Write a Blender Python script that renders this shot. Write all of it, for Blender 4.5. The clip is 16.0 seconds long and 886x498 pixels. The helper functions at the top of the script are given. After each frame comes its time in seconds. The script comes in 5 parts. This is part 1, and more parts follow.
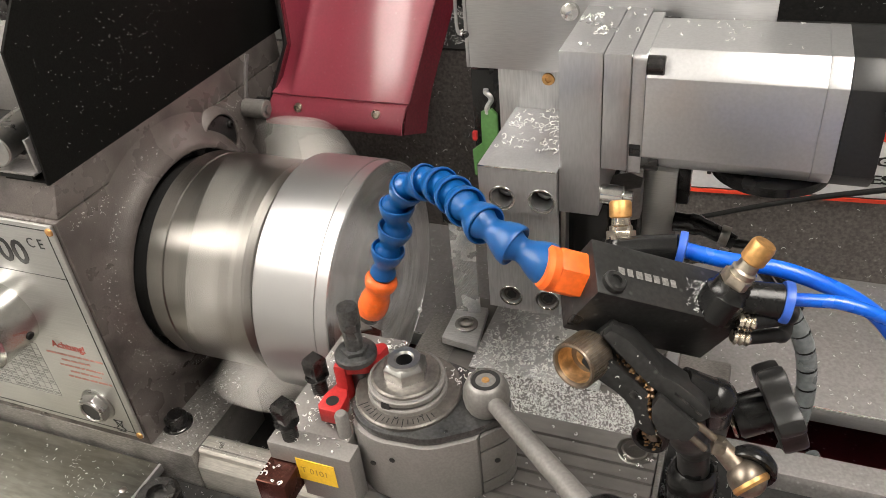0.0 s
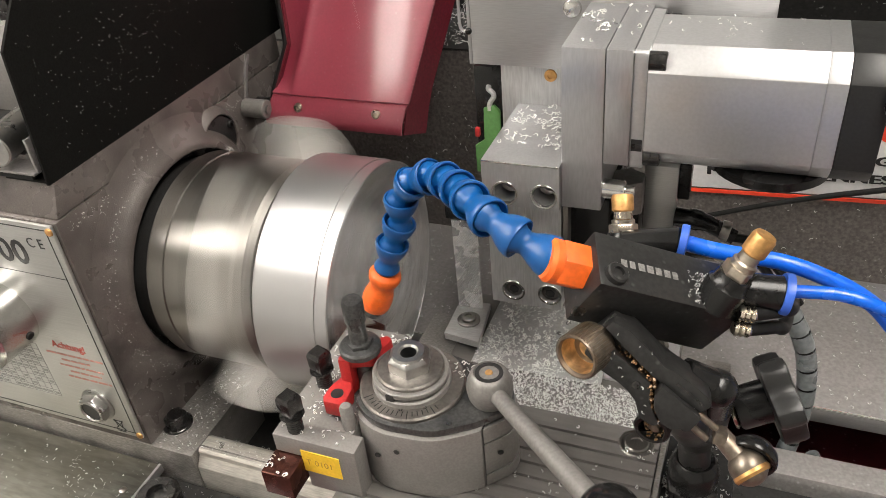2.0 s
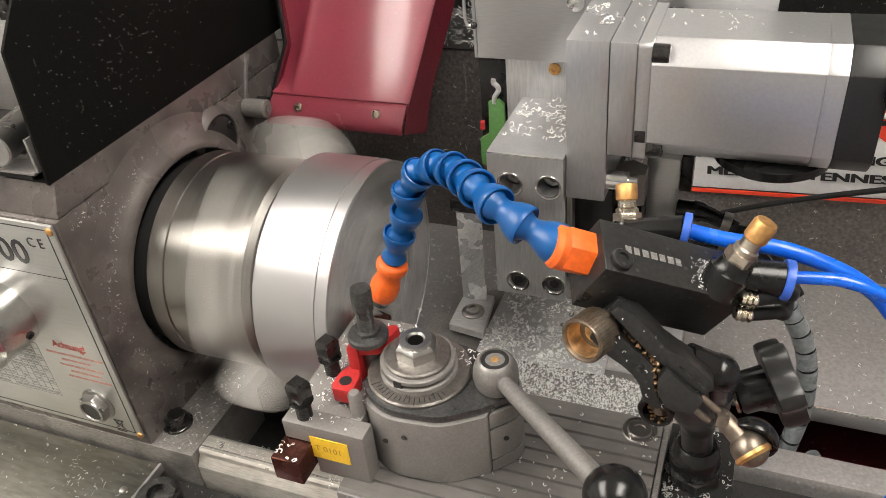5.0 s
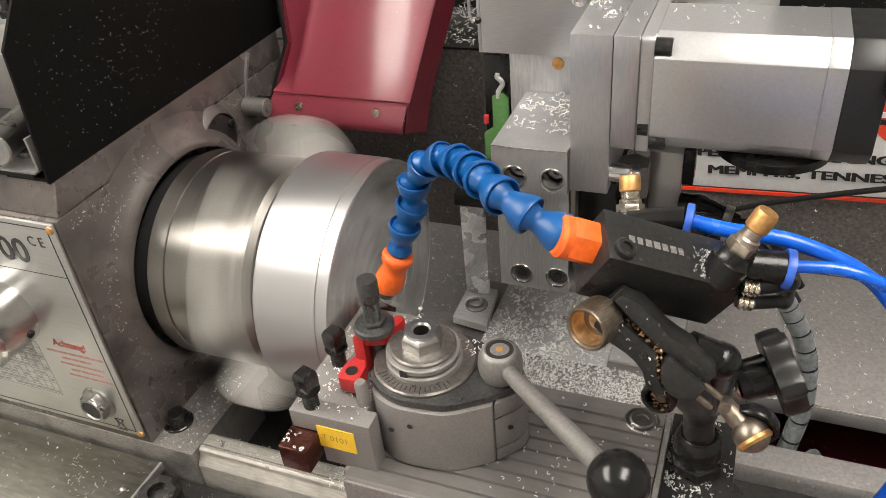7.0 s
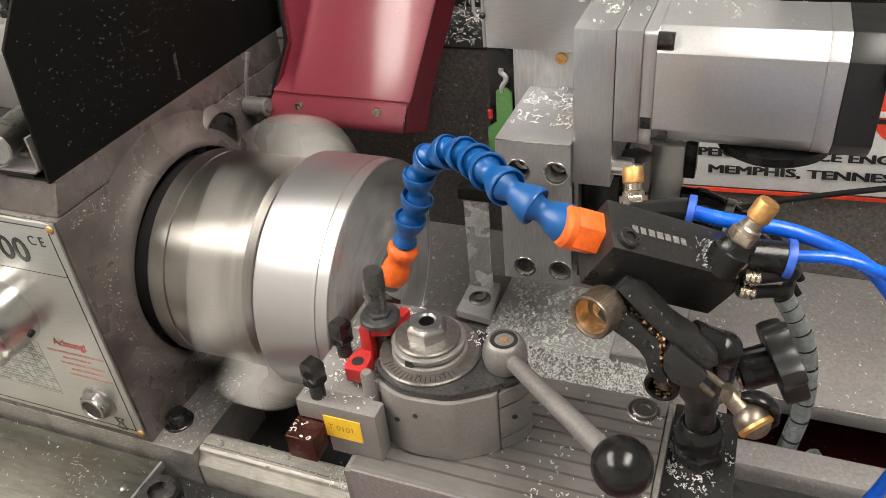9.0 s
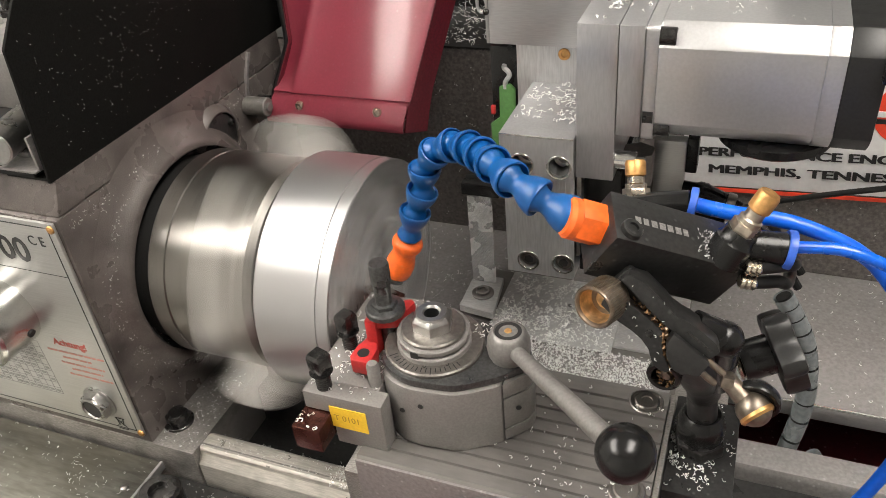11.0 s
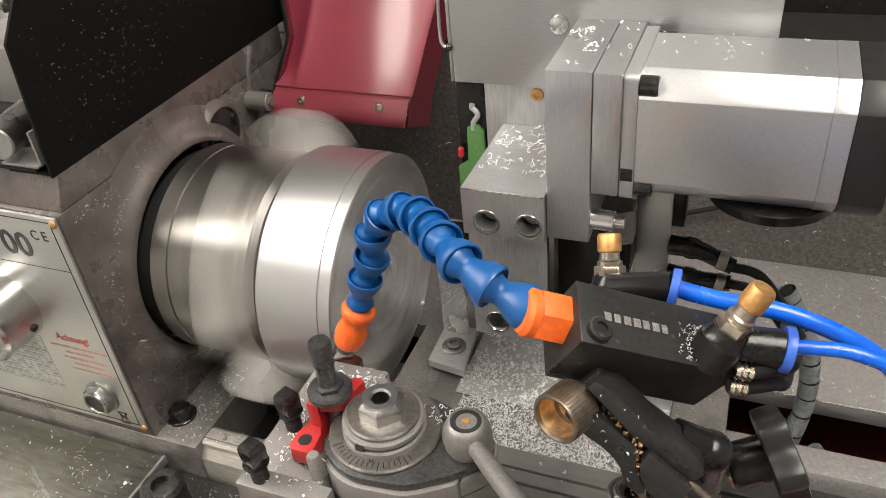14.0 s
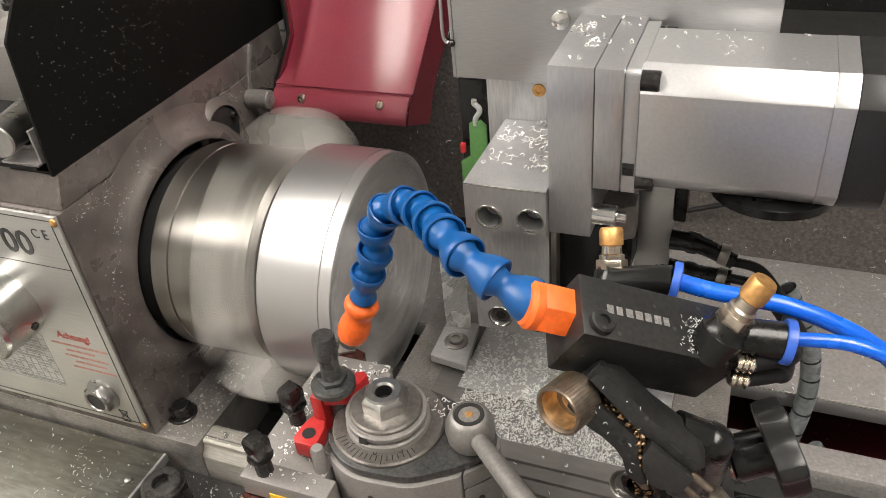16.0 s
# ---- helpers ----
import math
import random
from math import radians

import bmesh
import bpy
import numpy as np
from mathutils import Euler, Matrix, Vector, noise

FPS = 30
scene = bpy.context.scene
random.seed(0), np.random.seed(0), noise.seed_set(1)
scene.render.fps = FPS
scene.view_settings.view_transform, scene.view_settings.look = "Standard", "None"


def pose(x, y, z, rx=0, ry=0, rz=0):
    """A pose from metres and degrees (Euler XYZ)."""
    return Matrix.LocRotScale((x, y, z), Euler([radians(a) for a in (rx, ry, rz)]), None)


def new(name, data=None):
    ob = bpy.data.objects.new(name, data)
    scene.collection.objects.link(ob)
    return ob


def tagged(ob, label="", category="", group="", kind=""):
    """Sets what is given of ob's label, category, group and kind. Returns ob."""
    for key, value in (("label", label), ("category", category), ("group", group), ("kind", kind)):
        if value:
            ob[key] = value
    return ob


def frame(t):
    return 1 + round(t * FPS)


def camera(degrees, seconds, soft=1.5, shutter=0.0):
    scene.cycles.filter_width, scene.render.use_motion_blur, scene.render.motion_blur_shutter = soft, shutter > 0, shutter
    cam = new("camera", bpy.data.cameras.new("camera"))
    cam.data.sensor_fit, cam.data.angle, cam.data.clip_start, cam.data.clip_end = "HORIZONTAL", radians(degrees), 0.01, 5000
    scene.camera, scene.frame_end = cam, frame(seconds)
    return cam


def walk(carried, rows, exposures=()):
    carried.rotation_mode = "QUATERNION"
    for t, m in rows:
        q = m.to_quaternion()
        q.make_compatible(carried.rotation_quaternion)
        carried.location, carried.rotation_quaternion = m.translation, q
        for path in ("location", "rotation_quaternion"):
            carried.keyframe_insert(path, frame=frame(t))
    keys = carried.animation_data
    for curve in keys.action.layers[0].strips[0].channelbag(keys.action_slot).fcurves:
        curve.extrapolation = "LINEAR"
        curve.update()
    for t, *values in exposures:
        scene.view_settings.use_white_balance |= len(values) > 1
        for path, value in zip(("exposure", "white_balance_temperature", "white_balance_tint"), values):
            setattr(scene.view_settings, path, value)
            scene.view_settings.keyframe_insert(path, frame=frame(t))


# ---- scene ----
# All sizes below are in millimetres; the builders turn them into metres.
EYE = (0.17354, -0.30526, 0.25738)
TURNS = [(0.0, 55.255, 4.900, 20.745), (4.0, 55.250, 4.903, 20.743), (6.5, 55.190, 4.900, 20.795),
         (7.5, 55.148, 4.905, 20.802), (9.0, 55.130, 4.903, 20.822), (11.5, 55.122, 4.915, 20.850),
         (12.5, 55.140, 4.890, 20.935), (13.0, 55.075, 4.890, 20.955), (13.5, 54.850, 4.965, 20.925),
         (14.0, 54.750, 4.992, 20.955), (14.5, 54.672, 5.020, 20.968), (15.0, 54.610, 5.050, 20.962),
         (16.0, 54.603, 5.055, 20.958)]
cam = camera(58.732, 16.0, soft=0.85, shutter=0.75)
walk(cam, [(t, pose(*EYE, rx, ry, rz)) for t, rx, ry, rz in TURNS])
scene.view_settings.exposure = 0.0

# ---- world: a closed workshop lit by its ceiling lamps ----
world = bpy.data.worlds.new("world")
scene.world = world
world.use_nodes = True
world.node_tree.nodes["Background"].inputs[0].default_value = (0.02, 0.02, 0.02, 1)
world.node_tree.nodes["Background"].inputs[1].default_value = 1.0
LAMP_MAIN = 15.2
LAMP_SIDE = 21.0


# ---- materials ----
def mat(name, color, rough=0.5, metal=0.0, var=0.12, scale=300.0, big=25.0, bump=0.0, stretch=(1, 1, 1),
        rvar=0.1, stain=0.15, stain_color=None, speck=0.0, speck_color=(0.7, 0.7, 0.68), coat=0.0,
        aniso=0.0, axis="X", emit=0.0, spec=0.5, alpha_trans=0.0):
    m = bpy.data.materials.new(name)
    m.use_nodes = True
    nt = m.node_tree
    N, L = nt.nodes, nt.links
    b = N["Principled BSDF"]
    b.inputs["Metallic"].default_value = metal
    b.inputs["Specular IOR Level"].default_value = spec
    b.inputs["Coat Weight"].default_value = coat
    b.inputs["Coat Roughness"].default_value = 0.12
    b.inputs["Transmission Weight"].default_value = alpha_trans
    tc = N.new("ShaderNodeTexCoord")
    mp = N.new("ShaderNodeMapping")
    mp.inputs["Scale"].default_value = stretch
    L.new(tc.outputs["Object"], mp.inputs["Vector"])
    fine = N.new("ShaderNodeTexNoise")
    fine.inputs["Scale"].default_value = scale
    fine.inputs["Detail"].default_value = 4
    L.new(mp.outputs["Vector"], fine.inputs["Vector"])
    large = N.new("ShaderNodeTexNoise")
    large.inputs["Scale"].default_value = big
    large.inputs["Detail"].default_value = 5
    L.new(tc.outputs["Object"], large.inputs["Vector"])
    c = Vector(color)

    def ramp(src, lo, hi, a=0.35, z=0.65):
        r = N.new("ShaderNodeMapRange")
        r.inputs["From Min"].default_value, r.inputs["From Max"].default_value = a, z
        r.inputs["To Min"].default_value, r.inputs["To Max"].default_value = lo, hi
        L.new(src, r.inputs["Value"])
        return r.outputs["Result"]

    def mix(f, a, bb):
        x = N.new("ShaderNodeMix")
        x.data_type = "RGBA"
        if isinstance(f, float):
            x.inputs["Factor"].default_value = f
        else:
            L.new(f, x.inputs["Factor"])
        for s, v in ((x.inputs["A"], a), (x.inputs["B"], bb)):
            if isinstance(v, (tuple, list, Vector)):
                s.default_value = (*v[:3], 1)
            else:
                L.new(v, s)
        return x.outputs["Result"]

    col = mix(ramp(fine.outputs["Fac"], 0, 1), c * (1 - var), c * (1 + var))
    sc = stain_color or tuple(c * 0.55)
    col = mix(ramp(large.outputs["Fac"], 0, stain, 0.5, 0.75), col, sc)
    if speck:
        vo = N.new("ShaderNodeTexVoronoi")
        vo.inputs["Scale"].default_value = 170
        L.new(tc.outputs["Object"], vo.inputs["Vector"])
        col = mix(ramp(vo.outputs["Distance"], speck, 0.0, 0.05, 0.17), col, speck_color)
    L.new(col, b.inputs["Base Color"])
    L.new(ramp(large.outputs["Fac"], max(0.03, rough - rvar), min(1, rough + rvar), 0.3, 0.7), b.inputs["Roughness"])
    if bump:
        bp = N.new("ShaderNodeBump")
        bp.inputs["Strength"].default_value = bump
        bp.inputs["Distance"].default_value = 0.0006
        L.new(fine.outputs["Fac"], bp.inputs["Height"])
        L.new(bp.outputs["Normal"], b.inputs["Normal"])
    if aniso:
        tg = N.new("ShaderNodeTangent")
        tg.direction_type, tg.axis = "RADIAL", axis
        b.inputs["Anisotropic"].default_value = aniso
        b.inputs["Anisotropic Rotation"].default_value = 0.25
        L.new(tg.outputs["Tangent"], b.inputs["Tangent"])
    if emit:
        b.inputs["Emission Color"].default_value = (1.0, 0.94, 0.86, 1)
        b.inputs["Emission Strength"].default_value = emit
    return m


M = dict(
    sanded=mat("sanded aluminium", (0.52, 0.52, 0.515), 0.36, 0.6, 0.12, 600, 40, 0.08, (0.5, 4, 4), stain=0.35),
    residue=mat("brown coolant residue", (0.20, 0.115, 0.055), 0.3, 0.2, 0.6, 500, 200),
    casting=mat("grey hammered enamel", (0.122, 0.105, 0.098), 0.32, 0.3, 0.2, 1500, 38, 0.22, stain=0.9, rvar=0.16,
                stain_color=(0.052, 0.044, 0.042), speck=0.06, spec=0.6),
    bed=mat("worn oily bed iron", (0.27, 0.255, 0.24), 0.4, 0.6, 0.25, 500, 40, 0.2, (1, 4, 4), stain=0.6,
            stain_color=(0.07, 0.065, 0.06), speck=0.3),
    ways=mat("ground bed way", (0.50, 0.475, 0.43), 0.36, 0.55, 0.15, 400, 60, 0.1, (0.3, 3, 3), stain=0.5,
             stain_color=(0.22, 0.21, 0.18), speck=0.12),
    black_sheet=mat("black powder coat", (0.0065, 0.0065, 0.006), 0.6, 0.0, 0.3, 1200, 20, 0.12, spec=0.07),
    lower_sheet=mat("dark brown grey splash sheet", (0.105, 0.094, 0.088), 0.45, 0.1, 0.3, 500, 14, 0.1, stain=0.4, speck=0.14, spec=0.4),
    upper_sheet=mat("deep black splash sheet", (0.014, 0.0135, 0.013), 0.4, 0.0, 0.3, 500, 14, 0.1, stain=0.3, speck=0.06, spec=0.3),
    panel=mat("brushed aluminium panel", (0.54, 0.54, 0.525), 0.36, 0.9, 0.07, 500, 18, 0.03, (0.1, 1, 6), stain=0.3,
              stain_color=(0.40, 0.40, 0.385)),
    alu=mat("milled aluminium", (0.49, 0.49, 0.50), 0.36, 0.92, 0.05, 350, 26, 0.02, (3, 3, 0.5), stain=0.3),
    alu_plate=mat("brushed aluminium plate", (0.44, 0.44, 0.44), 0.42, 0.88, 0.05, 500, 20, 0.04, (0.3, 4, 4), stain=0.35),
    alu_cast=mat("dull bracket aluminium", (0.50, 0.50, 0.50), 0.4, 0.8, 0.10, 260, 40, 0.06, (4, 4, 0.4), stain=0.4),
    motor=mat("satin motor aluminium", (0.53, 0.53, 0.535), 0.38, 0.85, 0.04, 700, 15, 0.0, stain=0.12, rvar=0.02),
    steel=mat("turned steel", (0.26, 0.247, 0.23), 0.36, 1.0, 0.10, 900, 60, 0.03, (6, 1, 1), stain=0.2, aniso=0.6),
    work_face=mat("faced aluminium", (0.88, 0.88, 0.885), 0.27, 0.95, 0.06, 900, 60, 0.02, stain=0.05, rvar=0.03, aniso=0.75),
    work=mat("turned aluminium", (0.54, 0.54, 0.545), 0.40, 0.93, 0.06, 1200, 60, 0.03, (10, 0.4, 0.4), stain=0.06, rvar=0.03,
             aniso=0.5),
    jaw=mat("ground jaw steel", (0.58, 0.562, 0.53), 0.6, 0.2, 0.1, 500, 50, stain=0.1),
    chrome=mat("polished chrome", (0.70, 0.695, 0.67), 0.19, 1.0, 0.04, 300, 40, stain=0.1, rvar=0.05),
    dark_steel=mat("black oxide steel", (0.055, 0.053, 0.052), 0.27, 0.8, 0.3, 500, 60, 0.06, stain=0.3, spec=0.6),
    post=mat("phosphated tool post steel", (0.215, 0.203, 0.194), 0.46, 0.35, 0.08, 900, 40, 0.06, stain=0.2, spec=0.5),
    nut=mat("bright nut steel", (0.43, 0.425, 0.41), 0.3, 1.0, 0.06, 500, 60, 0.03, stain=0.15),
    worn=mat("worn brownish nickel", (0.19, 0.16, 0.13), 0.42, 0.9, 0.2, 400, 90, 0.05, stain=0.5, stain_color=(0.30, 0.17, 0.07)),
    post_dark=mat("dark tool post ring", (0.10, 0.10, 0.10), 0.34, 0.8, 0.2, 700, 60, 0.08, stain=0.3),
    dial=mat("engraved dial steel", (0.21, 0.195, 0.18), 0.4, 0.85, 0.15, 500, 60, 0.05, stain=0.4),
    slide=mat("ground slide iron", (0.19, 0.18, 0.17), 0.40, 0.55, 0.06, 200, 30, 0.04, (0.5, 2, 2), stain=0.5),
    tool=mat("brown tool shank", (0.085, 0.03, 0.022), 0.22, 0.75, 0.2, 500, 70, 0.03, stain=0.3),
    red=mat("red anodised clip", (0.40, 0.022, 0.022), 0.38, 0.1, 0.12, 600, 80, 0.05, stain=0.2),
    guard=mat("dark red enamel, darkened for shade guard", (0.29, 0.034, 0.06), 0.46, 0.0, 0.05, 600, 30, 0.015, stain=0.4, stain_color=(0.19, 0.02, 0.04), speck=0.08, speck_color=(0.45, 0.32, 0.32), coat=0.8, spec=1.0,
              rvar=0.1),
    # the guard's red again, darkened in colour for the shaded folded sides
    guard_shaded=mat("dark red enamel, darkened for shade", (0.10, 0.008, 0.016), 0.4, 0.0, 0.2, 600, 30, 0.03, stain=0.4),
    blue=mat("blue coolant hose plastic", (0.001, 0.068, 0.245), 0.36, 0.0, 0.10, 300, 50, 0.03, stain=0.15, rvar=0.06),
    tube=mat("blue air tube", (0.003, 0.10, 0.60), 0.3, 0.0, 0.08, 300, 30, stain=0.1),
    tube_ring=mat("blue release ring", (0.03, 0.10, 0.46), 0.4, 0.0, 0.08, 300, 30, stain=0.1),
    orange=mat("orange nozzle plastic", (0.80, 0.13, 0.015), 0.44, 0.0, 0.12, 300, 60, 0.05, stain=0.25, rvar=0.08, speck=0.06),
    brass=mat("brass", (0.52, 0.29, 0.11), 0.5, 0.85, 0.2, 400, 120, 0.06, stain=0.5, stain_color=(0.34, 0.19, 0.07)),
    bore=mat("oily brass bore", (0.66, 0.45, 0.24), 0.42, 0.9, 0.3, 300, 160, 0.1, stain=0.4, stain_color=(0.42, 0.26, 0.11)),
    nickel=mat("nickel plated brass", (0.52, 0.46, 0.38), 0.28, 1.0, 0.15, 400, 90, 0.05, stain=0.3),
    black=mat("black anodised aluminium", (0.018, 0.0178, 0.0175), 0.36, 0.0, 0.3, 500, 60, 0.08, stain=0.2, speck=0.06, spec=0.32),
    endcap=mat("matt black cap", (0.013, 0.013, 0.013), 0.42, 0.0, 0.2, 700, 50, 0.06, stain=0.1, spec=0.45),
    plastic=mat("black plastic", (0.008, 0.008, 0.008), 0.25, 0.0, 0.2, 500, 50, 0.04, stain=0.1, rvar=0.08, spec=0.35),
    lever=mat("satin grey lever", (0.22, 0.21, 0.20), 0.5, 0.55, 0.1, 700, 60, 0.06, stain=0.25),
    chip=mat("bright chips", (0.82, 0.82, 0.80), 0.36, 0.5, 0.15, 300, 60, stain=0.1),
    shelf=mat("grey sheet shelf", (0.245, 0.232, 0.229), 0.42, 0.5, 0.12, 500, 15, 0.05, stain=0.35, speck=0.25),
    tray=mat("oily steel tray", (0.122, 0.119, 0.106), 0.32, 0.75, 0.25, 120, 9, 0.06, (0.6, 3, 3), stain=0.8,
             stain_color=(0.07, 0.064, 0.045), speck=0.08),
    green=mat("green circuit board", (0.065, 0.165, 0.045), 0.5, 0.0, 0.1, 500, 60, stain=0.15),
    yellow=mat("yellow label", (0.80, 0.50, 0.035), 0.5, 0.0, 0.06, 600, 60, stain=0.15),
    # print, and also the painted dark inside holes, sockets and gaps
    ink=mat("black ink and hole shade", (0.012, 0.012, 0.012), 0.5, 0.0, 0.1),
    ink_faint=mat("faded ink", (0.36, 0.20, 0.02), 0.55, 0.0, 0.1),
    ink_red=mat("red ink", (0.52, 0.11, 0.085), 0.5, 0.0, 0.1),
    ink_pink=mat("worn red ink", (0.56, 0.27, 0.23), 0.5, 0.1, 0.1),
    ink_grey=mat("grey print", (0.30, 0.30, 0.29), 0.5, 0.3, 0.1),
    white=mat("worn pale print", (0.17, 0.165, 0.16), 0.5, 0.0, 0.3, 900, 200),
    sign=mat("white sign board", (0.74, 0.74, 0.74), 0.4, 0.0, 0.04, 300, 20, stain=0.15),
    sign_red=mat("red sign print", (0.75, 0.06, 0.025), 0.4, 0.0, 0.06),
    spiral=mat("clear spiral wrap", (0.15, 0.165, 0.17), 0.3, 0.0, 0.2, 300, 60, stain=0.3),
    rubber=mat("black cable rubber", (0.009, 0.009, 0.009), 0.5, 0.0, 0.2, 500, 50, 0.05, stain=0.1, spec=0.2),
    room=mat("off white room paint", (0.56, 0.552, 0.535), 0.8, 0.0, 0.04, 20, 1.5, stain=0.2),
    floor=mat("grey workshop floor", (0.32, 0.315, 0.31), 0.6, 0.0, 0.1, 40, 2, 0.05, stain=0.3),
    bench=mat("dark red machine base", (0.07, 0.008, 0.012), 0.35, 0.0, 0.2, 300, 20, 0.05, stain=0.4, speck=0.3),
    lamp=mat("lamp diffuser", (0.9, 0.9, 0.9), 0.5, emit=LAMP_MAIN),
    lamp_side=mat("lamp diffuser side", (0.9, 0.9, 0.9), 0.5, emit=LAMP_SIDE),
)

# ---- builders ----
ORIGIN = {}
CARRIAGE = []
SPINNING = []


def V(*p):
    return Vector(p)


def new_bm():
    return bmesh.new()


def join(*bms):
    out = bms[0]
    for b in bms[1:]:
        me = bpy.data.meshes.new("joined")
        b.to_mesh(me)
        b.free()
        out.from_mesh(me)
        bpy.data.meshes.remove(me)
    return out


def bevelled(bm, w, seg=2, angle=30):
    if w:
        es = [e for e in bm.edges if len(e.link_faces) == 2 and e.calc_face_angle(0) > radians(angle)]
        bmesh.ops.bevel(bm, geom=es, offset=w, segments=seg, profile=0.6, affect="EDGES", clamp_overlap=True)
    return bm


def box(x0, x1, y0, y1, z0, z1, bev=0.6):
    bm = new_bm()
    bmesh.ops.create_cube(bm, size=1, matrix=Matrix.Translation(((x0 + x1) / 2, (y0 + y1) / 2, (z0 + z1) / 2))
                          @ Matrix.Diagonal((abs(x1 - x0), abs(y1 - y0), abs(z1 - z0), 1)))
    return bevelled(bm, bev)


def frame_of(axis, hint=(0, 0, 1)):
    """A turn whose z goes along axis."""
    z = Vector(axis).normalized()
    h = Vector(hint)
    if abs(z.dot(h.normalized())) > 0.98:
        h = Vector((1, 0, 0)) if abs(z.x) < 0.9 else Vector((0, 1, 0))
    x = h.cross(z).normalized()
    return Matrix((x, z.cross(x), z)).transposed().to_4x4()


def lathe(profile, at=(0, 0, 0), axis=(0, 0, 1), seg=32, hint=(0, 0, 1), turn=0.0, caps=True):
    """A turned form: profile rows (radius, height along the axis)."""
    bm = new_bm()
    rings = []
    for r, h in profile:
        if r < 1e-4:
            rings.append([bm.verts.new((0, 0, h))])
        else:
            rings.append([bm.verts.new((r * math.cos(2 * math.pi * k / seg + turn), r * math.sin(2 * math.pi * k / seg + turn), h))
                          for k in range(seg)])
    for a, b in zip(rings, rings[1:]):
        for k in range(seg):
            q = [a[k % len(a)], a[(k + 1) % len(a)], b[(k + 1) % len(b)], b[k % len(b)]]
            u = []
            for v in q:
                if v not in u:
                    u.append(v)
            if len(u) > 2:
                bm.faces.new(u)
    for rg, rev in ((rings[0], True), (rings[-1], False)):
        if caps and len(rg) > 2:
            bm.faces.new(list(reversed(rg)) if rev else rg)
    bm.transform(Matrix.Translation(at) @ frame_of(axis, hint))
    bmesh.ops.recalc_face_normals(bm, faces=bm.faces)
    return bm


def rod(p0, p1, r0, r1=None, seg=24, bev=0.0):
    p0, p1 = Vector(p0), Vector(p1)
    h = (p1 - p0).length
    r1 = r0 if r1 is None else r1
    pr = [(r0, 0), (r1, h)] if not bev else [(r0 - bev, 0), (r0, bev), (r1, h - bev), (r1 - bev, h)]
    return lathe(pr, p0, p1 - p0, seg)


def hexa(p0, p1, r, bev=0.5, turn=0.0):
    p0, p1 = Vector(p0), Vector(p1)
    return bevelled(lathe([(r, 0), (r, (p1 - p0).length)], p0, p1 - p0, 6, turn=turn), bev)


def ball(c, r, seg=28, squash=1.0, axis=(0, 0, 1)):
    n = seg // 2
    return lathe([(r * math.sin(math.pi * k / n), -r * squash * math.cos(math.pi * k / n)) for k in range(n + 1)], c, axis, seg)


def prism(outline, h0, h1, bev=0.6, m=None):
    """A plate: an outline of (u, v) points drawn out from h0 to h1 along the third axis, then placed by m."""
    bm = new_bm()
    lo = [bm.verts.new((u, v, h0)) for u, v in outline]
    hi = [bm.verts.new((u, v, h1)) for u, v in outline]
    bm.faces.new(list(reversed(lo)))
    bm.faces.new(hi)
    n = len(lo)
    for k in range(n):
        bm.faces.new((lo[k], lo[(k + 1) % n], hi[(k + 1) % n], hi[k]))
    bmesh.ops.recalc_face_normals(bm, faces=bm.faces)
    bevelled(bm, bev)
    if m is not None:
        bm.transform(m)
    return bm


ALONG_X = Matrix(((0, 0, 1, 0), (1, 0, 0, 0), (0, 1, 0, 0), (0, 0, 0, 1)))      # outline in y, z
ALONG_Y = Matrix(((1, 0, 0, 0), (0, 0, 1, 0), (0, 1, 0, 0), (0, 0, 0, 1)))      # outline in x, z


def spline(points, n=8):
    """Points on a smooth line through the given ones."""
    P = [Vector(p) for p in points]
    P = [2 * P[0] - P[1]] + P + [2 * P[-1] - P[-2]]
    out = []
    for i in range(1, len(P) - 2):
        a, b, c, d = P[i - 1:i + 3]
        for k in range(n):
            t = k / n
            out.append(0.5 * (2 * b + (c - a) * t + (2 * a - 5 * b + 4 * c - d) * t * t + (3 * b - a - 3 * c + d) * t ** 3))
    out.append(P[-2])
    return out


def tube(points, r, seg=12, smooth=8, caps=True):
    pts = spline(points, smooth) if smooth else [Vector(p) for p in points]
    bm = new_bm()
    rings = []
    up = Vector((0.13, 0.21, 0.97))
    for i, p in enumerate(pts):
        d = (pts[min(i + 1, len(pts) - 1)] - pts[max(i - 1, 0)]).normalized()
        x = up.cross(d).normalized()
        y = d.cross(x)
        up = y
        rr = r(i / (len(pts) - 1)) if callable(r) else r
        rings.append([bm.verts.new(p + rr * (math.cos(2 * math.pi * k / seg) * x + math.sin(2 * math.pi * k / seg) * y)) for k in range(seg)])
    for a, b in zip(rings, rings[1:]):
        for k in range(seg):
            bm.faces.new((a[k], a[(k + 1) % seg], b[(k + 1) % seg], b[k]))
    if caps:
        bm.faces.new(rings[0])
        bm.faces.new(rings[-1])
    bmesh.ops.recalc_face_normals(bm, faces=bm.faces)
    return bm


def to_mesh(name, bm, material, origin, smooth=35):
    bm.transform(Matrix.Diagonal((0.001, 0.001, 0.001, 1)))
    bm.transform(Matrix.Translation(-origin))
    me = bpy.data.meshes.new(name)
    bm.to_mesh(me)
    bm.free()
    me.materials.append(material)
    if smooth:
        me.shade_smooth()
        me.set_sharp_from_angle(angle=radians(smooth))
    return me


def thing(name, label, category, at=(0, 0, 0), group="", kind="", on=None):
    ob = new(name)
    ob.empty_display_size = 0.01
    ob.location = Vector(at) * 0.001
    ORIGIN[ob] = ob.location.copy()
    tagged(ob, label, category, group, kind)
    if on is not None:
        on.append(ob)
    return ob


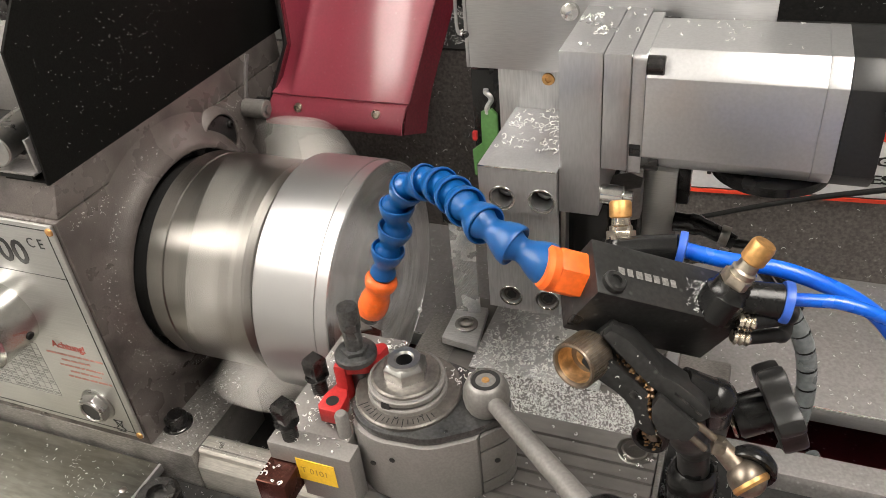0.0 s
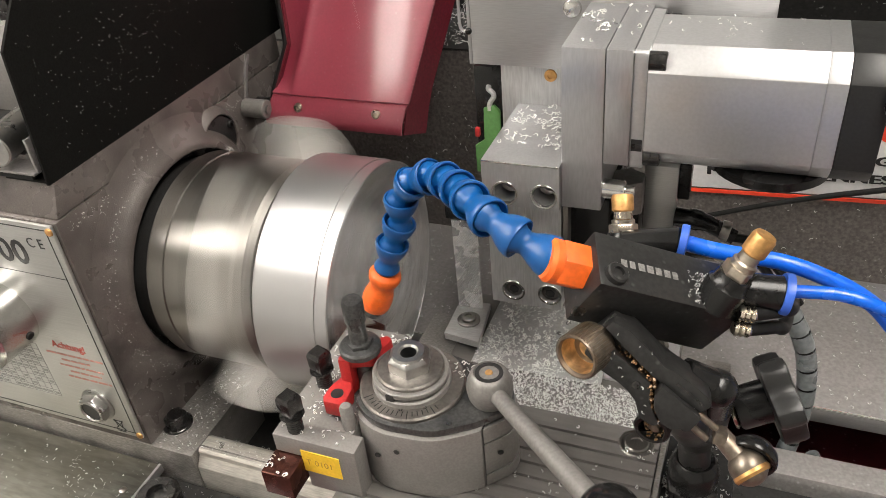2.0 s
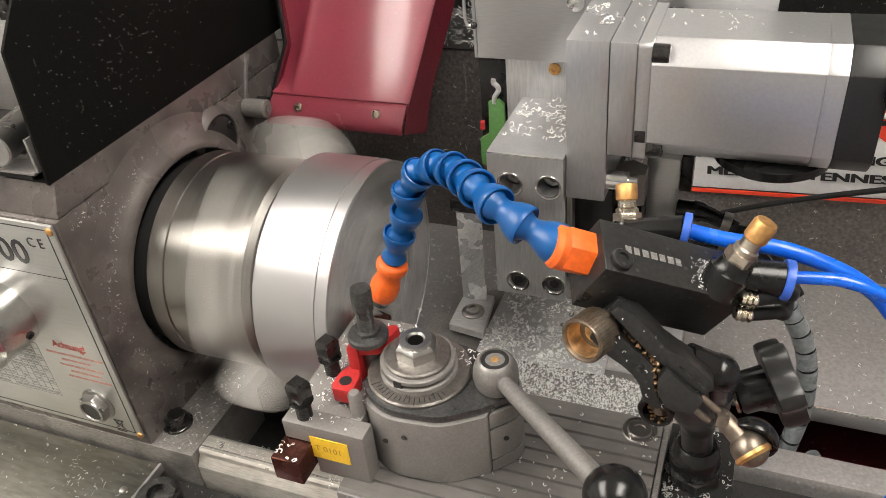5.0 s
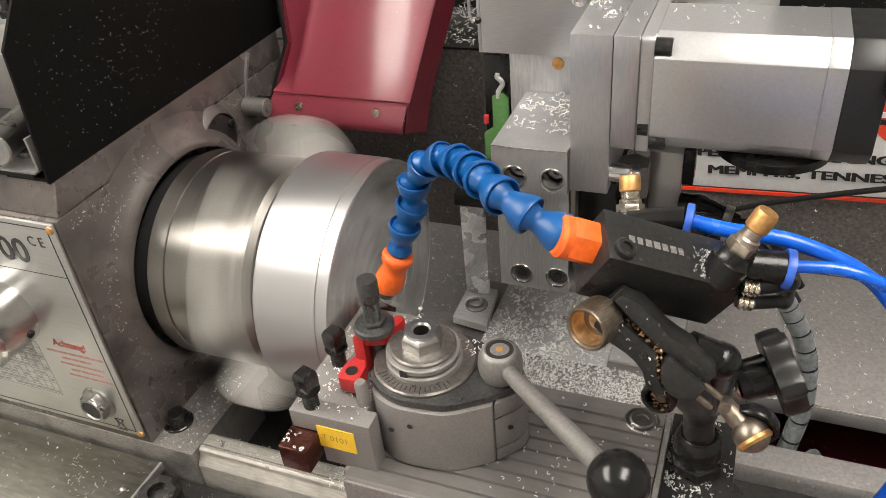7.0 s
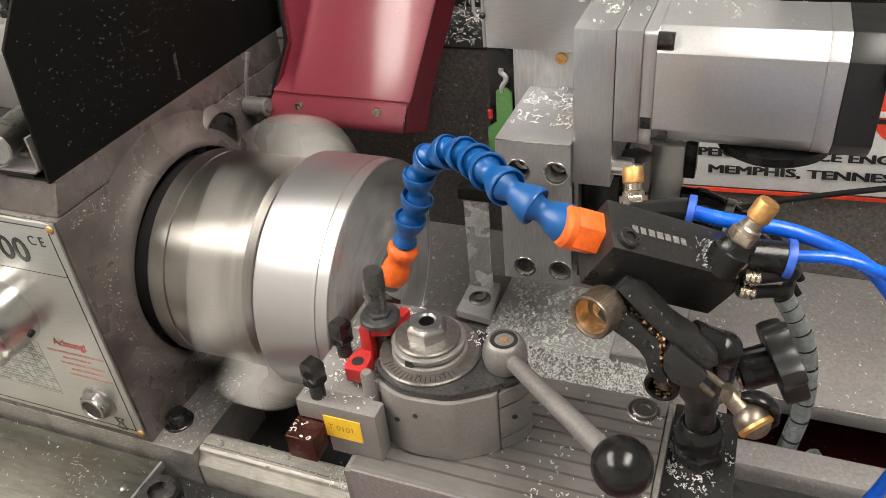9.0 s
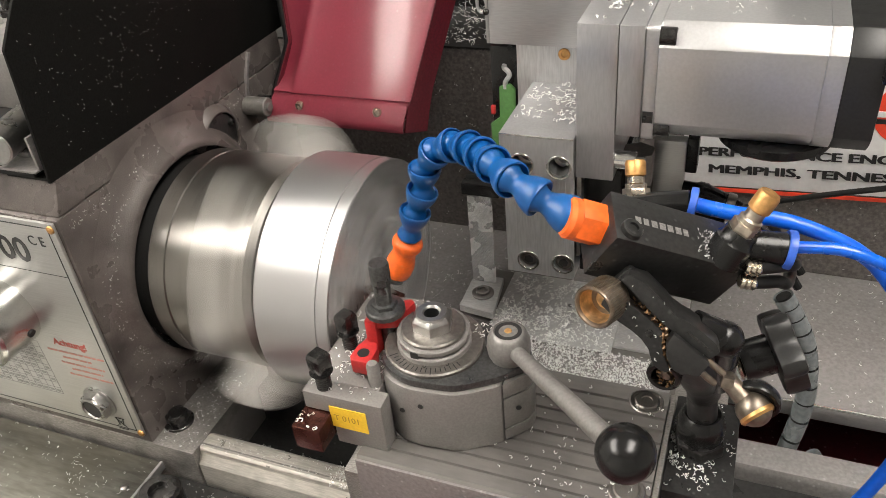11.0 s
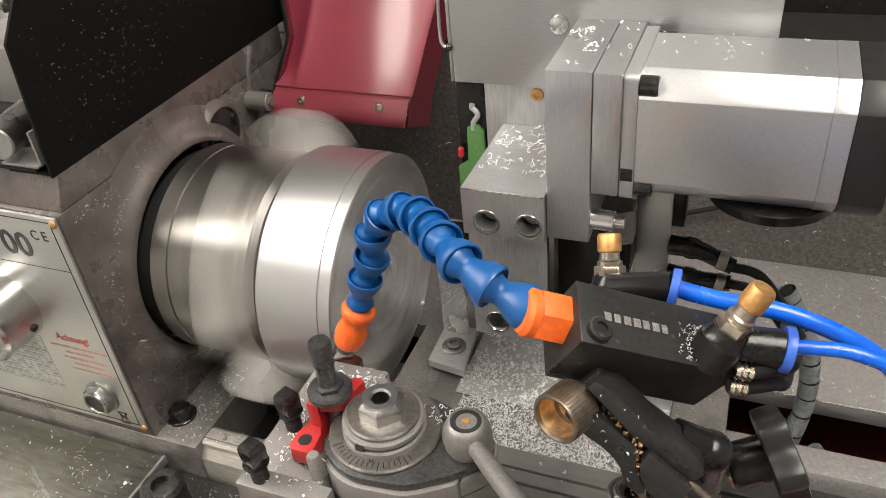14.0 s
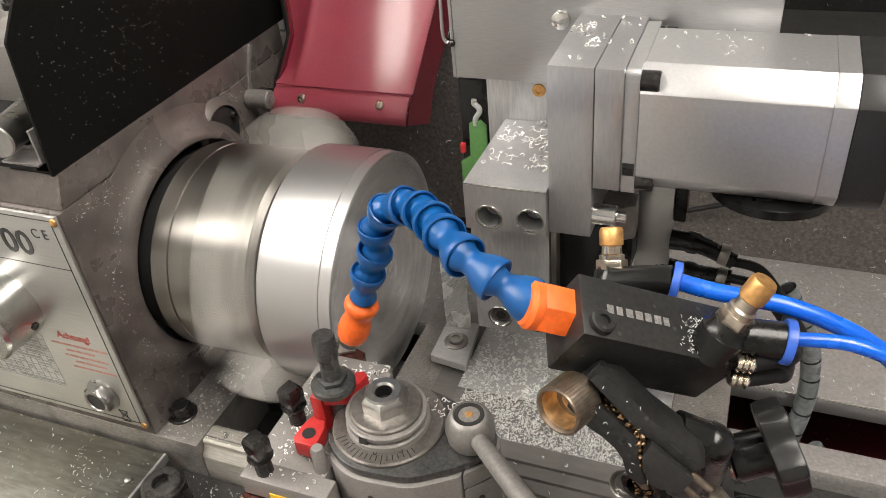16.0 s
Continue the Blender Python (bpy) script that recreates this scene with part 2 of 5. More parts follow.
def part(name, bm, material, parent, label="", smooth=35):
    ob = new(name, to_mesh(name, bm, material, ORIGIN[parent], smooth))
    ob.parent = parent
    ORIGIN[ob] = ORIGIN[parent]
    return tagged(ob, label)


def solo(name, bm, material, label, category, at=(0, 0, 0), group="", kind="", on=None, smooth=35):
    o = Vector(at) * 0.001
    ob = new(name, to_mesh(name, bm, material, o, smooth))
    ob.location = o
    ORIGIN[ob] = o
    tagged(ob, label, category, group, kind)
    if on is not None:
        on.append(ob)
    return ob


def text(name, words, size, m, material, parent, depth=0.25, align="LEFT", bold=0.0, squeeze=1.0):
    """Lettering as a mesh; m places it, in millimetres."""
    cu = bpy.data.curves.new(name, "FONT")
    cu.body, cu.size, cu.extrude, cu.align_x, cu.offset = words, size, depth, align, bold
    cu.resolution_u = 3
    tmp = bpy.data.objects.new(name, cu)
    scene.collection.objects.link(tmp)
    me = bpy.data.meshes.new_from_object(tmp.evaluated_get(bpy.context.evaluated_depsgraph_get()))
    bpy.data.objects.remove(tmp)
    bpy.data.curves.remove(cu)
    bm = new_bm()
    bm.from_mesh(me)
    bpy.data.meshes.remove(me)
    bm.transform(m @ Matrix.Diagonal((squeeze, 1, 1, 1)))
    return part(name, bm, material, parent, smooth=0)


FRONT = Matrix(((1, 0, 0, 0), (0, 0, -1, 0), (0, 1, 0, 0), (0, 0, 0, 1)))   # flat on a wall that faces -y


def on_front(x, y, z, turn=0):
    return Matrix.Translation((x, y, z)) @ FRONT @ pose(0, 0, 0, 0, 0, turn)


def curls(spots, rnd, lo=0.7, hi=1.5, thick=0.22, arcs=(2.2, 5.6)):
    """Small curled chips at the given (place, normal) spots, joined."""
    verts, faces = [], []
    for p, nrm in spots:
        r = rnd.uniform(lo, hi)
        arc = rnd.uniform(*arcs)
        t = rnd.uniform(0, 6.28)
        F = frame_of(nrm).to_3x3() @ Euler((rnd.uniform(-0.9, 0.9), rnd.uniform(-0.9, 0.9), t)).to_matrix()
        base = len(verts)
        n = 6
        w = thick * rnd.uniform(0.8, 1.8)
        for k in range(n + 1):
            a = arc * k / n
            for dr, dz in ((-w, 0), (w, -w * 0.8), (w * 0.5, w)):
                q = F @ Vector(((r + dr) * math.cos(a), (r + dr) * math.sin(a), dz + k * 0.12))
                verts.append(tuple(Vector(p) + q + Vector(nrm) * (w + 0.25 * r)))
        for k in range(n):
            for j in range(3):
                a, b = base + 3 * k + j, base + 3 * k + (j + 1) % 3
                faces.append((a, b, b + 3, a + 3))
    me = bpy.data.meshes.new("curls")
    me.from_pydata(verts, [], faces)
    bm = new_bm()
    bm.from_mesh(me)
    bpy.data.meshes.remove(me)
    return bm


def scatter(rnd, n, x0, x1, y0, y1, z, clump=0.0):
    out = []
    cs = [(rnd.uniform(x0, x1), rnd.uniform(y0, y1)) for _ in range(max(1, n // 14))]
    for _ in range(n):
        if rnd.random() < clump:
            c = rnd.choice(cs)
            x, y = rnd.gauss(c[0], 3.5), rnd.gauss(c[1], 3.5)
        else:
            x, y = rnd.uniform(x0, x1), rnd.uniform(y0, y1)
        if x0 <= x <= x1 and y0 <= y <= y1:
            out.append(((x, y, z), (0, 0, 1)))
    return out


def socket_screw(name, at, axis, r, h, material, parent, label="", key=0.5):
    """A cap screw with a hexagon socket."""
    at, axis = Vector(at), Vector(axis).normalized()
    bm = lathe([(r, 0), (r, h - 0.5), (r - 0.5, h), (r * key, h), (r * key, h - 0.55 * h), (0, h - 0.6 * h)], at, axis, 18)
    return part(name, bm, material, parent, label)


AX = (0.0, 12.2, -10.3)      # a point of the spindle's axis
rnd = random.Random(4)


def holed_block(x0, x1, z0, z1, y0, y1, holes, bev=0.0):
    """A block whose front face, at y0, has round bores (x, z, radius, depth)."""
    bm = new_bm()
    holes = sorted(holes)
    cuts = [x0] + [(a[0] + b[0]) / 2 for a, b in zip(holes, holes[1:])] + [x1]
    for (cx, cz, r, dep), a, b in zip(holes, cuts, cuts[1:]):
        angs = sorted({2 * math.pi * k / 24 for k in range(24)} | {math.atan2(z - cz, x - cx) % (2 * math.pi) for x in (a, b) for z in (z0, z1)})
        outer, rim, inner, deep = [], [], [], []
        for t in angs:
            c, s = math.cos(t), math.sin(t)
            d = min(((b - cx) if c > 0 else (a - cx)) / c if abs(c) > 1e-6 else 1e9, ((z1 - cz) if s > 0 else (z0 - cz)) / s if abs(s) > 1e-6 else 1e9)
            outer.append(bm.verts.new((cx + d * c, y0, cz + d * s)))
            rim.append(bm.verts.new((cx + (r + 0.7) * c, y0, cz + (r + 0.7) * s)))
            inner.append(bm.verts.new((cx + r * c, y0 + 0.7, cz + r * s)))
            deep.append(bm.verts.new((cx + r * c, y0 + dep, cz + r * s)))
        n = len(angs)
        for p, q in ((outer, rim), (rim, inner), (inner, deep)):
            for k in range(n):
                bm.faces.new((p[k], p[(k + 1) % n], q[(k + 1) % n], q[k]))
        bm.faces.new(deep)
    back = box(x0, x1, y0 + 0.02, y1, z0, z1, 0)
    bmesh.ops.delete(back, geom=[f for f in back.faces if f.normal.y < -0.9], context="FACES")
    bm = join(bm, back)
    bmesh.ops.remove_doubles(bm, verts=bm.verts, dist=0.05)
    bmesh.ops.recalc_face_normals(bm, faces=bm.faces)
    return bm


# ---- the room ----
def build_room():
    X0, X1, Y0, Y1, Z0, Z1 = -2600, 2600, -2700, 1900, -1000, 1750
    for nm, b in (("wall_north", (X0, X1, Y1, Y1 + 100, Z0, Z1)), ("wall_south", (X0, X1, Y0 - 100, Y0, Z0, Z1)),
                  ("wall_west", (X0 - 100, X0, Y0, Y1, Z0, Z1)), ("wall_east", (X1, X1 + 100, Y0, Y1, Z0, Z1))):
        solo(nm, box(*b, 0), M["room"], "off-white painted workshop wall", "wall", kind="structure", smooth=0)
    solo("floor", box(X0, X1, Y0, Y1, Z0 - 100, Z0, 0), M["floor"], "grey concrete workshop floor", "floor", kind="structure", smooth=0)
    solo("ceiling", box(X0, X1, Y0, Y1, Z1, Z1 + 100, 0), M["room"], "off-white workshop ceiling", "ceiling", kind="structure", smooth=0)
    for at, sx, sy, m in (((-1500, -860, 1640), 1150, 2050, "lamp"), ((760, -420, 1640), 620, 1300, "lamp_side")):
        t = thing("ceiling_lamp", "white rectangular ceiling lamp hanging below the ceiling", "lamp", at, group="ceiling lamps")
        x, y, z = at
        part("lamp_housing", box(x - sx / 2 - 20, x + sx / 2 + 20, y - sy / 2 - 20, y + sy / 2 + 20, z + 6, z + 60, 4), M["room"], t)
        part("diffuser", box(x - sx / 2, x + sx / 2, y - sy / 2, y + sy / 2, z, z + 5, 0), M[m], t, "glowing diffuser", smooth=0)
        for dx in (-sx / 3, sx / 3):
            part("hanger", rod((x + dx, y, z + 58), (x + dx, y, 1752), 4, seg=8), M["dark_steel"], t)


def build_stand():
    t = thing("machine_stand", "dark red steel stand under the lathe", "stand", (0, 0, -1000))
    part("chip_pan", box(-420, 520, -330, 180, -170, -155, 3), M["bench"], t, "dark red chip pan with fine chips")
    part("cabinet", box(-380, 480, -280, 160, -1000, -170, 5), M["bench"], t)


def build_backsplash():
    t = thing("splash_guard", "black sheet metal splash guard behind the lathe, dusted with chips", "splash guard", (150, 181, -155))
    part("lower_sheet", box(-180, 520, 180, 182, -155, 62, 0.4), M["lower_sheet"], t)
    part("ledge", box(-180, 520, 180, 262, 60.5, 62.5, 0.4), M["upper_sheet"], t)
    part("upper_sheet", box(-180, 520, 262, 264, 60, 420, 0.4), M["upper_sheet"], t)
    sp = scatter(rnd, 420, -60, 40, 184, 258, 62.6)
    sp += [((rnd.uniform(-60, 30), 261.5, rnd.uniform(62, 110)), (0, -1, 0)) for _ in range(260)]
    solo("chip_heap", curls(sp, rnd, 0.9, 2.6, 0.13, (0.6, 3.6)), M["chip"], "heap of curly aluminium chips on the black ledge", "chips", kind="stuff")
    sp = [((rnd.uniform(-70, 120), 179.9, rnd.uniform(-120, 60)), (0, -1, 0)) for _ in range(260)]
    sp += [((rnd.uniform(170, 330), 179.9, rnd.uniform(-80, -30)), (0, -1, 0)) for _ in range(50)]
    sp += [((rnd.uniform(130, 420), 261.7, rnd.uniform(64, 260)), (0, -1, 0)) for _ in range(260)]
    solo("stuck_chips", curls(sp, rnd, 0.6, 1.9, 0.08, (0.7, 3.0)), M["chip"], "thin aluminium chips stuck to the black sheet", "chips", kind="stuff")


def build_sign():
    t = thing("banner", "white banner with black lettering and orange-red stripes", "banner", (138, 179, -27))
    T = Matrix.Translation((138, 178.4, -24.3)) @ pose(0, 0, 0, 0, -2.7, 0)

    def put(bm):
        bm.transform(T)
        return bm
    part("board", put(box(0, 260, 0, 1.2, -1, 95, 0.3)), M["sign"], t)
    part("stripe", put(box(-1, 260, -0.5, 0.6, -4.6, -2.2, 0)), M["sign_red"], t, "orange-red stripe", smooth=0)
    for words, z, x, w in (("PERFORMANCE ENGINEERING", 22.2, 8.5, 166), ("MEMPHIS, TENNESSEE", 9.6, 15.5, 127)):
        cu = text("lettering", words, 8.6, T @ on_front(x, -0.5, z), M["ink"], t, depth=0.15)
        xs = [v.co.x for v in cu.data.vertices]
        k = w * 0.001 / (max(xs) - min(xs))
        lo = min(xs)
        for v in cu.data.vertices:
            dx = (v.co.x - lo) * k
            v.co.z += (dx - (v.co.x - lo)) * math.tan(radians(2.7))
            v.co.x = lo + dx
        bold = new_bm()
        for q in range(5):
            bold.from_mesh(cu.data)
            bmesh.ops.translate(bold, verts=bold.verts, vec=(0.00032, -0.00003, 0.00013 if q % 2 else -0.00009))
        bold.to_mesh(cu.data)
        bold.free()
    part("emblem", put(lathe([(21, 0), (21, 0.6)], (128, 0, 56), (0, -1, 0), 40)), M["sign_red"], t, "round orange-red emblem")
    part("emblem_band", put(box(100, 156, -1.0, 0.2, 49, 52, 0)), M["ink"], t, smooth=0)
    part("emblem_band", put(box(98, 158, -1.3, 0.2, 53.5, 57, 0)), M["sign"], t, smooth=0)


def build_shelf():
    t = thing("chip_shelf", "grey sheet metal shelf behind the lathe bed", "shelf", (200, 100, -88))
    part("shelf_top", box(-112, 520, 52, 179.8, -88, -85, 0.5), M["shelf"], t)
    part("front_lip", box(-112, 520, 50.6, 52.4, -95, -84.4, 0.4), M["alu_plate"], t, "bright folded front edge")
    # thin chrome strip added as the highlight along the lip's top edge
    part("lip_glint", box(-112, 520, 50.4, 51.6, -84.5, -83.9, 0.2), M["chrome"], t)
    sp = scatter(rnd, 240, -100, 60, 54, 176, -84.9) + scatter(rnd, 160, 160, 330, 54, 176, -84.9)
    solo("shelf_chips", curls(sp, rnd, 0.3, 1.1, 0.09), M["chip"], "stray chips on the grey shelf", "chips", kind="stuff")
    for x in (60, 300, 480):
        part("shelf_leg", box(x - 6, x + 6, 90, 102, -155, -88, 0.5), M["bench"], t)


def build_bed():
    t = thing("lathe_bed", "oily cast iron lathe bed with ground ways", "lathe bed", (0, 0, -155))
    way = [(-71, -150), (-71, -112), (-66.5, -106), (-66.5, -103), (-65, -101.4), (-55, -101.4), (-52, -104), (-52, -150)]
    part("front_way", prism(way, -110, 340, 0.5, ALONG_X), M["ways"], t, "bright ground front way")
    part("head_seat", box(-340, -110.5, -72.2, 120, -155, -101.4, 1.0), M["bed"], t)
    part("way_groove", box(-110, 340, -63.5, -62.5, -102.4, -101.25, 0), M["bed"], t, smooth=0)
    rear = [(11, -150), (11, -106), (13, -101.4), (31, -101.4), (33, -104), (33, -150)]
    part("rear_way", prism(rear, -110, 340, 0.5, ALONG_X), M["shelf"], t)
    # black fill added between the ways, so the gap stays dark and hides the red pan
    part("rear_lip", box(-110, 340, -4, 10.8, -150, -112, 0.8), M["black"], t, "black inner wall")
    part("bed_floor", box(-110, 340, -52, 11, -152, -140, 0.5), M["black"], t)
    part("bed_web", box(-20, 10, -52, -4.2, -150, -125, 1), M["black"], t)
    for x, y in ((-135, -52), (-135, 60)):
        part("washer", lathe([(9.5, 0), (9.5, 1.4), (9, 1.8), (0, 1.8)], (x, y, -101.4), seg=28), M["dark_steel"], t)
        part("hex_bolt", join(hexa((x, y, -99.7), (x, y, -93.5), 7.2, 0.6, 0.3), lathe([(5.6, 0), (5.0, 0.7), (0, 0.8)], (x, y, -93.5), seg=20)),
             M["dark_steel"], t, "dark oily hexagon bolt")
    sp = scatter(rnd, 120, -138, -112, -70, 0, -101.3) + scatter(rnd, 160, -20, 0, -69, -52, -101.3, 0.5) + scatter(rnd, 60, -108, -20, -66, -53, -101.3)
    solo("bed_chips", curls(sp, rnd, 0.2, 0.7, 0.1), M["chip"], "fine aluminium chips on the lathe bed", "chips", kind="stuff")


def build_front_tray():
    t = thing("splash_tray", "oily steel tray plate in front of the headstock", "tray", (-230, -180, -155))
    part("tray_plate", box(-420, -137, -330, -74.5, -118, -115, 0.6), M["tray"], t)
    part("tray_edge", box(-137, -135, -330, -74.5, -120, -113.8, 0.4), M["alu_plate"], t, "bright sheet edge")
    for x, y in ((-146, -98), (-146, -190), (-300, -98)):
        part("tray_screw", lathe([(2.6, 0), (2.4, 1), (1.2, 1.6), (0, 1.7)], (x, y, -115), seg=14), M["steel"], t)
    for x in (-380, -160):
        part("tray_foot", box(x - 8, x + 8, -300, -280, -155, -118, 1), M["bed"], t)
    sp = scatter(rnd, 240, -400, -140, -260, -76, -115, 0.4) + scatter(rnd, 110, -200, -140, -130, -76, -115, 0.5)
    solo("tray_slivers", curls(sp, rnd, 1.0, 2.6, 0.06, (0.4, 1.6)), M["chip"], "thin bright slivers on the oily tray", "chips", kind="stuff")
    b = thing("leadscrew_cover", "black oily lead screw bearing and cover", "cover", (-100, -90, -155))
    part("cover_plate", box(-134.5, 140, -120, -72.6, -155, -128, 2), M["black"], b)
    part("bearing_hub", lathe([(13, 0), (13, 20), (11, 22), (6, 22), (6, 18), (0, 18)], (-118, -98, -128), (0, 0, 1), 28), M["dark_steel"], b)
    sp = scatter(rnd, 60, -420, -140, -210, -76, -115) + scatter(rnd, 40, -130, -20, -118, -76, -128)
    solo("tray_chips", curls(sp, rnd, 0.4, 1.0, 0.12), M["chip"], "stray aluminium chips on the oily tray", "chips", kind="stuff")


def build_headstock():
    t = thing("headstock", "dark grey lathe headstock with a brushed front panel", "headstock", (-230, 0, -101))
    part("casing", box(-340, -140, -72, 150, -101.3, 61.5, 1.5), M["casting"], t)
    part("lid", prism([(-69.5, 61.7), (150, 61.7), (150, 80), (-63, 80)], -340, -140.6, 1.2, ALONG_X), M["casting"], t)
    X = -140
    collar = [(84.6, -0.3), (81.5, 0.5), (77.6, 1.8), (73.8, 4.0), (70.6, 7.0), (68.2, 9.2), (66, 10.4), (64.2, 10.4), (63.5, 9.6), (63.4, 0.5)]
    part("collar", lathe(collar, (X, AX[1], AX[2]), (1, 0, 0), 72), M["casting"], t, "flared casting collar round the spindle")
    part("spindle_recess", lathe([(63.5, 0.4), (63.5, 0.9), (0, 0.9)], (X, AX[1], AX[2]), (1, 0, 0), 64), M["black"], t)
    part("boss", lathe([(23, -0.5), (21.5, 1), (19, 4.4), (18.2, 4.8), (17.4, 4.4), (17.4, 1), (0, 1)], (X, 60, 40), (1, 0, 0), 40), M["casting"], t)
    part("boss_cap", lathe([(17, 0.8), (17, 3), (16, 3.6), (0, 3.6)], (X, 60, 40), (1, 0, 0), 36), M["black"], t)
    for y, z in ((50, 46), (66, 30), (72, 47)):
        socket_screw("cap_screw", (X + 3.4, y, z), (1, 0, 0), 2.6, 2.2, M["dark_steel"], t)
    part("hinge_pin", join(rod((X, 97, 47), (X + 17, 97, 47), 6.3, 6.3, 26, 0.6), rod((X + 16.8, 97, 47), (X + 18.5, 97, 47), 3, seg=14)),
         M["lever"], t, "grey guard hinge pin")
    part("hinge_plate", prism([(97, 50), (100.5, 50), (106, 66), (113, 78), (110, 79), (103, 66)], X - 1, X + 1.0, 0.3, ALONG_X), M["shelf"], t)
    # front panel
    Y = -72
    p = part("front_panel", box(-340, -142, Y - 2.2, Y - 0.2, -93.6, 60.6, 0.7), M["panel"], t, "brushed aluminium control panel with print")
    f = Y - 2.35
    for b in ((-340, -146.5, 57.4, 58.1), (-340, -144, -90.2, -89.6), (-146.6, -145.9, -90, 58), (-340, -146, 26.6, 27.0)):
        part("print_line", box(b[0], b[1], f, f + 0.2, b[2], b[3], 0), M["ink"], p, smooth=0)
    for x, z in ((-144.0, 57.2), (-143.6, -91.2)):
        part("rivet", lathe([(2.4, 0), (2.2, 0.8), (1.2, 1.4), (0, 1.5)], (x, Y - 2.1, z), (0, -1, 0), 16), M["brass"], p, "copper coloured rivet")
    text("print_number", "00", 21.5, on_front(-166.5, f, 33.4), M["ink"], p, 0.12, "RIGHT", 0.35, 1.0)
    text("print_mark", "C E", 8.6, on_front(-163.5, f, 45.6), M["ink"], p, 0.1, squeeze=0.9)
    text("print_warning", "Achtung!", 7.0, on_front(-182, f, -27.6), M["ink_red"], p, 0.1, bold=0.12, squeeze=0.97)
    for k, (a, w) in enumerate(((-189.5, 43), (-180, 22), (-183, 33), (-177, 24), (-180.5, 33))):
        x = a
        while x < a + w - 1.5:
            d = min(rnd.uniform(3, 9), a + w - x)
            part("print_bar", box(x, x + d - 0.8, f, f + 0.2, -33.6 - 4.4 * k, -32.2 - 4.4 * k, 0), M["ink_pink"], p, smooth=0)
            x += d
    for k in range(10):
        z = -29 - 4.8 * k
        part("print_line", box(-330, -196, f, f + 0.2, z - 0.13, z + 0.13, 0), M["ink_grey"], p, smooth=0)
    for k in range(13):
        x = -196 - 5.2 * k
        part("print_line", box(x - 0.12, x + 0.12, f, f + 0.2, -72.2, -29, 0), M["ink_grey"], p, smooth=0)
    for r in range(9):
        for k in range(12):
            if rnd.random() < 0.7:
                part("print_bar", box(-200.2 - 5.2 * k, -197.2 - 5.2 * k, f, f + 0.2, -32.6 - 4.8 * r, -30.8 - 4.8 * r, 0), M["ink_grey"], p, smooth=0)
    for a, b in (((-160, -82), (-153, -89)), ((-153, -82), (-160, -89)), ((-159, -82), (-158, -88)), ((-154, -82), (-155, -88)), ((-160, -82), (-153, -82)), ((-160, -91), (-153, -91))):
        a, b = V(a[0], f, a[1]), V(b[0], f, b[1])
        part("print_line", rod(a, b, 0.25, seg=5), M["ink"], p)
    n = part("socket_nut", join(lathe([(11.6, 0), (11.6, 1.0), (11, 1.4), (0, 1.4)], (-166.6, Y - 2.2, -70.6), (0, -1, 0), 30),
                                hexa((-166.6, Y - 3.4, -70.6), (-166.6, Y - 8.6, -70.6), 10.0, 0.7, 0.2),
                                lathe([(8.6, 0), (8.4, 0.9), (7.0, 1.2), (6.6, 0.6), (6.6, -3)], (-166.6, Y - 8.6, -70.6), (0, -1, 0), 28, caps=False)), M["nut"], p,
             "flanged hexagon socket nut")
    # black disc for the shade in the socket
    part("socket_hole", lathe([(6.5, 0), (6.5, 0.3), (0, 0.3)], (-166.6, Y - 8.55, -70.6), (0, -1, 0), 24), M["ink"], n)
    k = part("selector_knob", lathe([(23, 0), (23, 24), (21.5, 26), (0, 26)], (-208, Y - 2.2, -7), (0, -1, 0), 44), M["chrome"], p, "polished selector knob")
    part("set_screw", lathe([(2.4, 0), (2.4, 0.8), (1.4, 0.8), (0, 0.3)], (-186.5, Y - 9, -15), (1, 0, -0.4), 14), M["ink"], k)
    part("knob_ball", join(ball((-214, Y - 40, 12), 10.5), rod((-214, Y - 26, 4), (-214, Y - 36, 10), 4)), M["plastic"], k, "black ball grip")
    sp = []
    for _ in range(60):
        sp.append(((-139.8, rnd.gauss(-48, 14), rnd.uniform(-95, 10)), (1, 0, 0)))
    for _ in range(60):
        sp.append(((-139.8, rnd.uniform(-60, 100), rnd.uniform(30, 62)), (1, 0, 0)))
    for _ in range(230):
        q = radians(rnd.uniform(95, 285))
        r = rnd.gauss(74, 2.0)
        sp.append(((-140 + max(0.2, 4.0 - 0.6 * (r - 74.0)), AX[1] + r * math.cos(q), AX[2] + r * math.sin(q)), (1, 0.3 * math.cos(q), 0.3 * math.sin(q))))
    for _ in range(120):
        sp.append(((-139.8, rnd.uniform(-70, 90), 55 + rnd.gauss(0, 1.6)), (1, 0, 0)))
    solo("casting_chips", curls(sp, rnd, 0.12, 0.42, 0.06), M["chip"], "fine chips sticking to the grey headstock casting", "chips", kind="stuff")
    sp = [((-139.9, rnd.gauss(-42, 14), rnd.gauss(-52, 20)), (1, 0, 0)) for _ in range(150)]
    sp += [((-139.9, rnd.uniform(-66, 110), rnd.gauss(54, 3)), (1, 0, 0)) for _ in range(70)]
    sp = [q for q in sp if q[0][1] > -70 and q[0][2] > -98]
    sp += scatter(rnd, 60, -138, -112, -70, -10, -101.3) + scatter(rnd, 160, -134, -20, -118, -76, -128, 0.3) + scatter(rnd, 60, -108, -10, -66, -53, -101.3)
    solo("casting_slivers", curls(sp, rnd, 0.5, 1.6, 0.05, (0.5, 1.8)), M["chip"], "thin bright slivers on the headstock and bed", "chips", kind="stuff")
    # black sheet on the headstock
    s = thing("side_shield", "black sheet metal shield standing on the headstock", "shield", (-141, 0, 80))
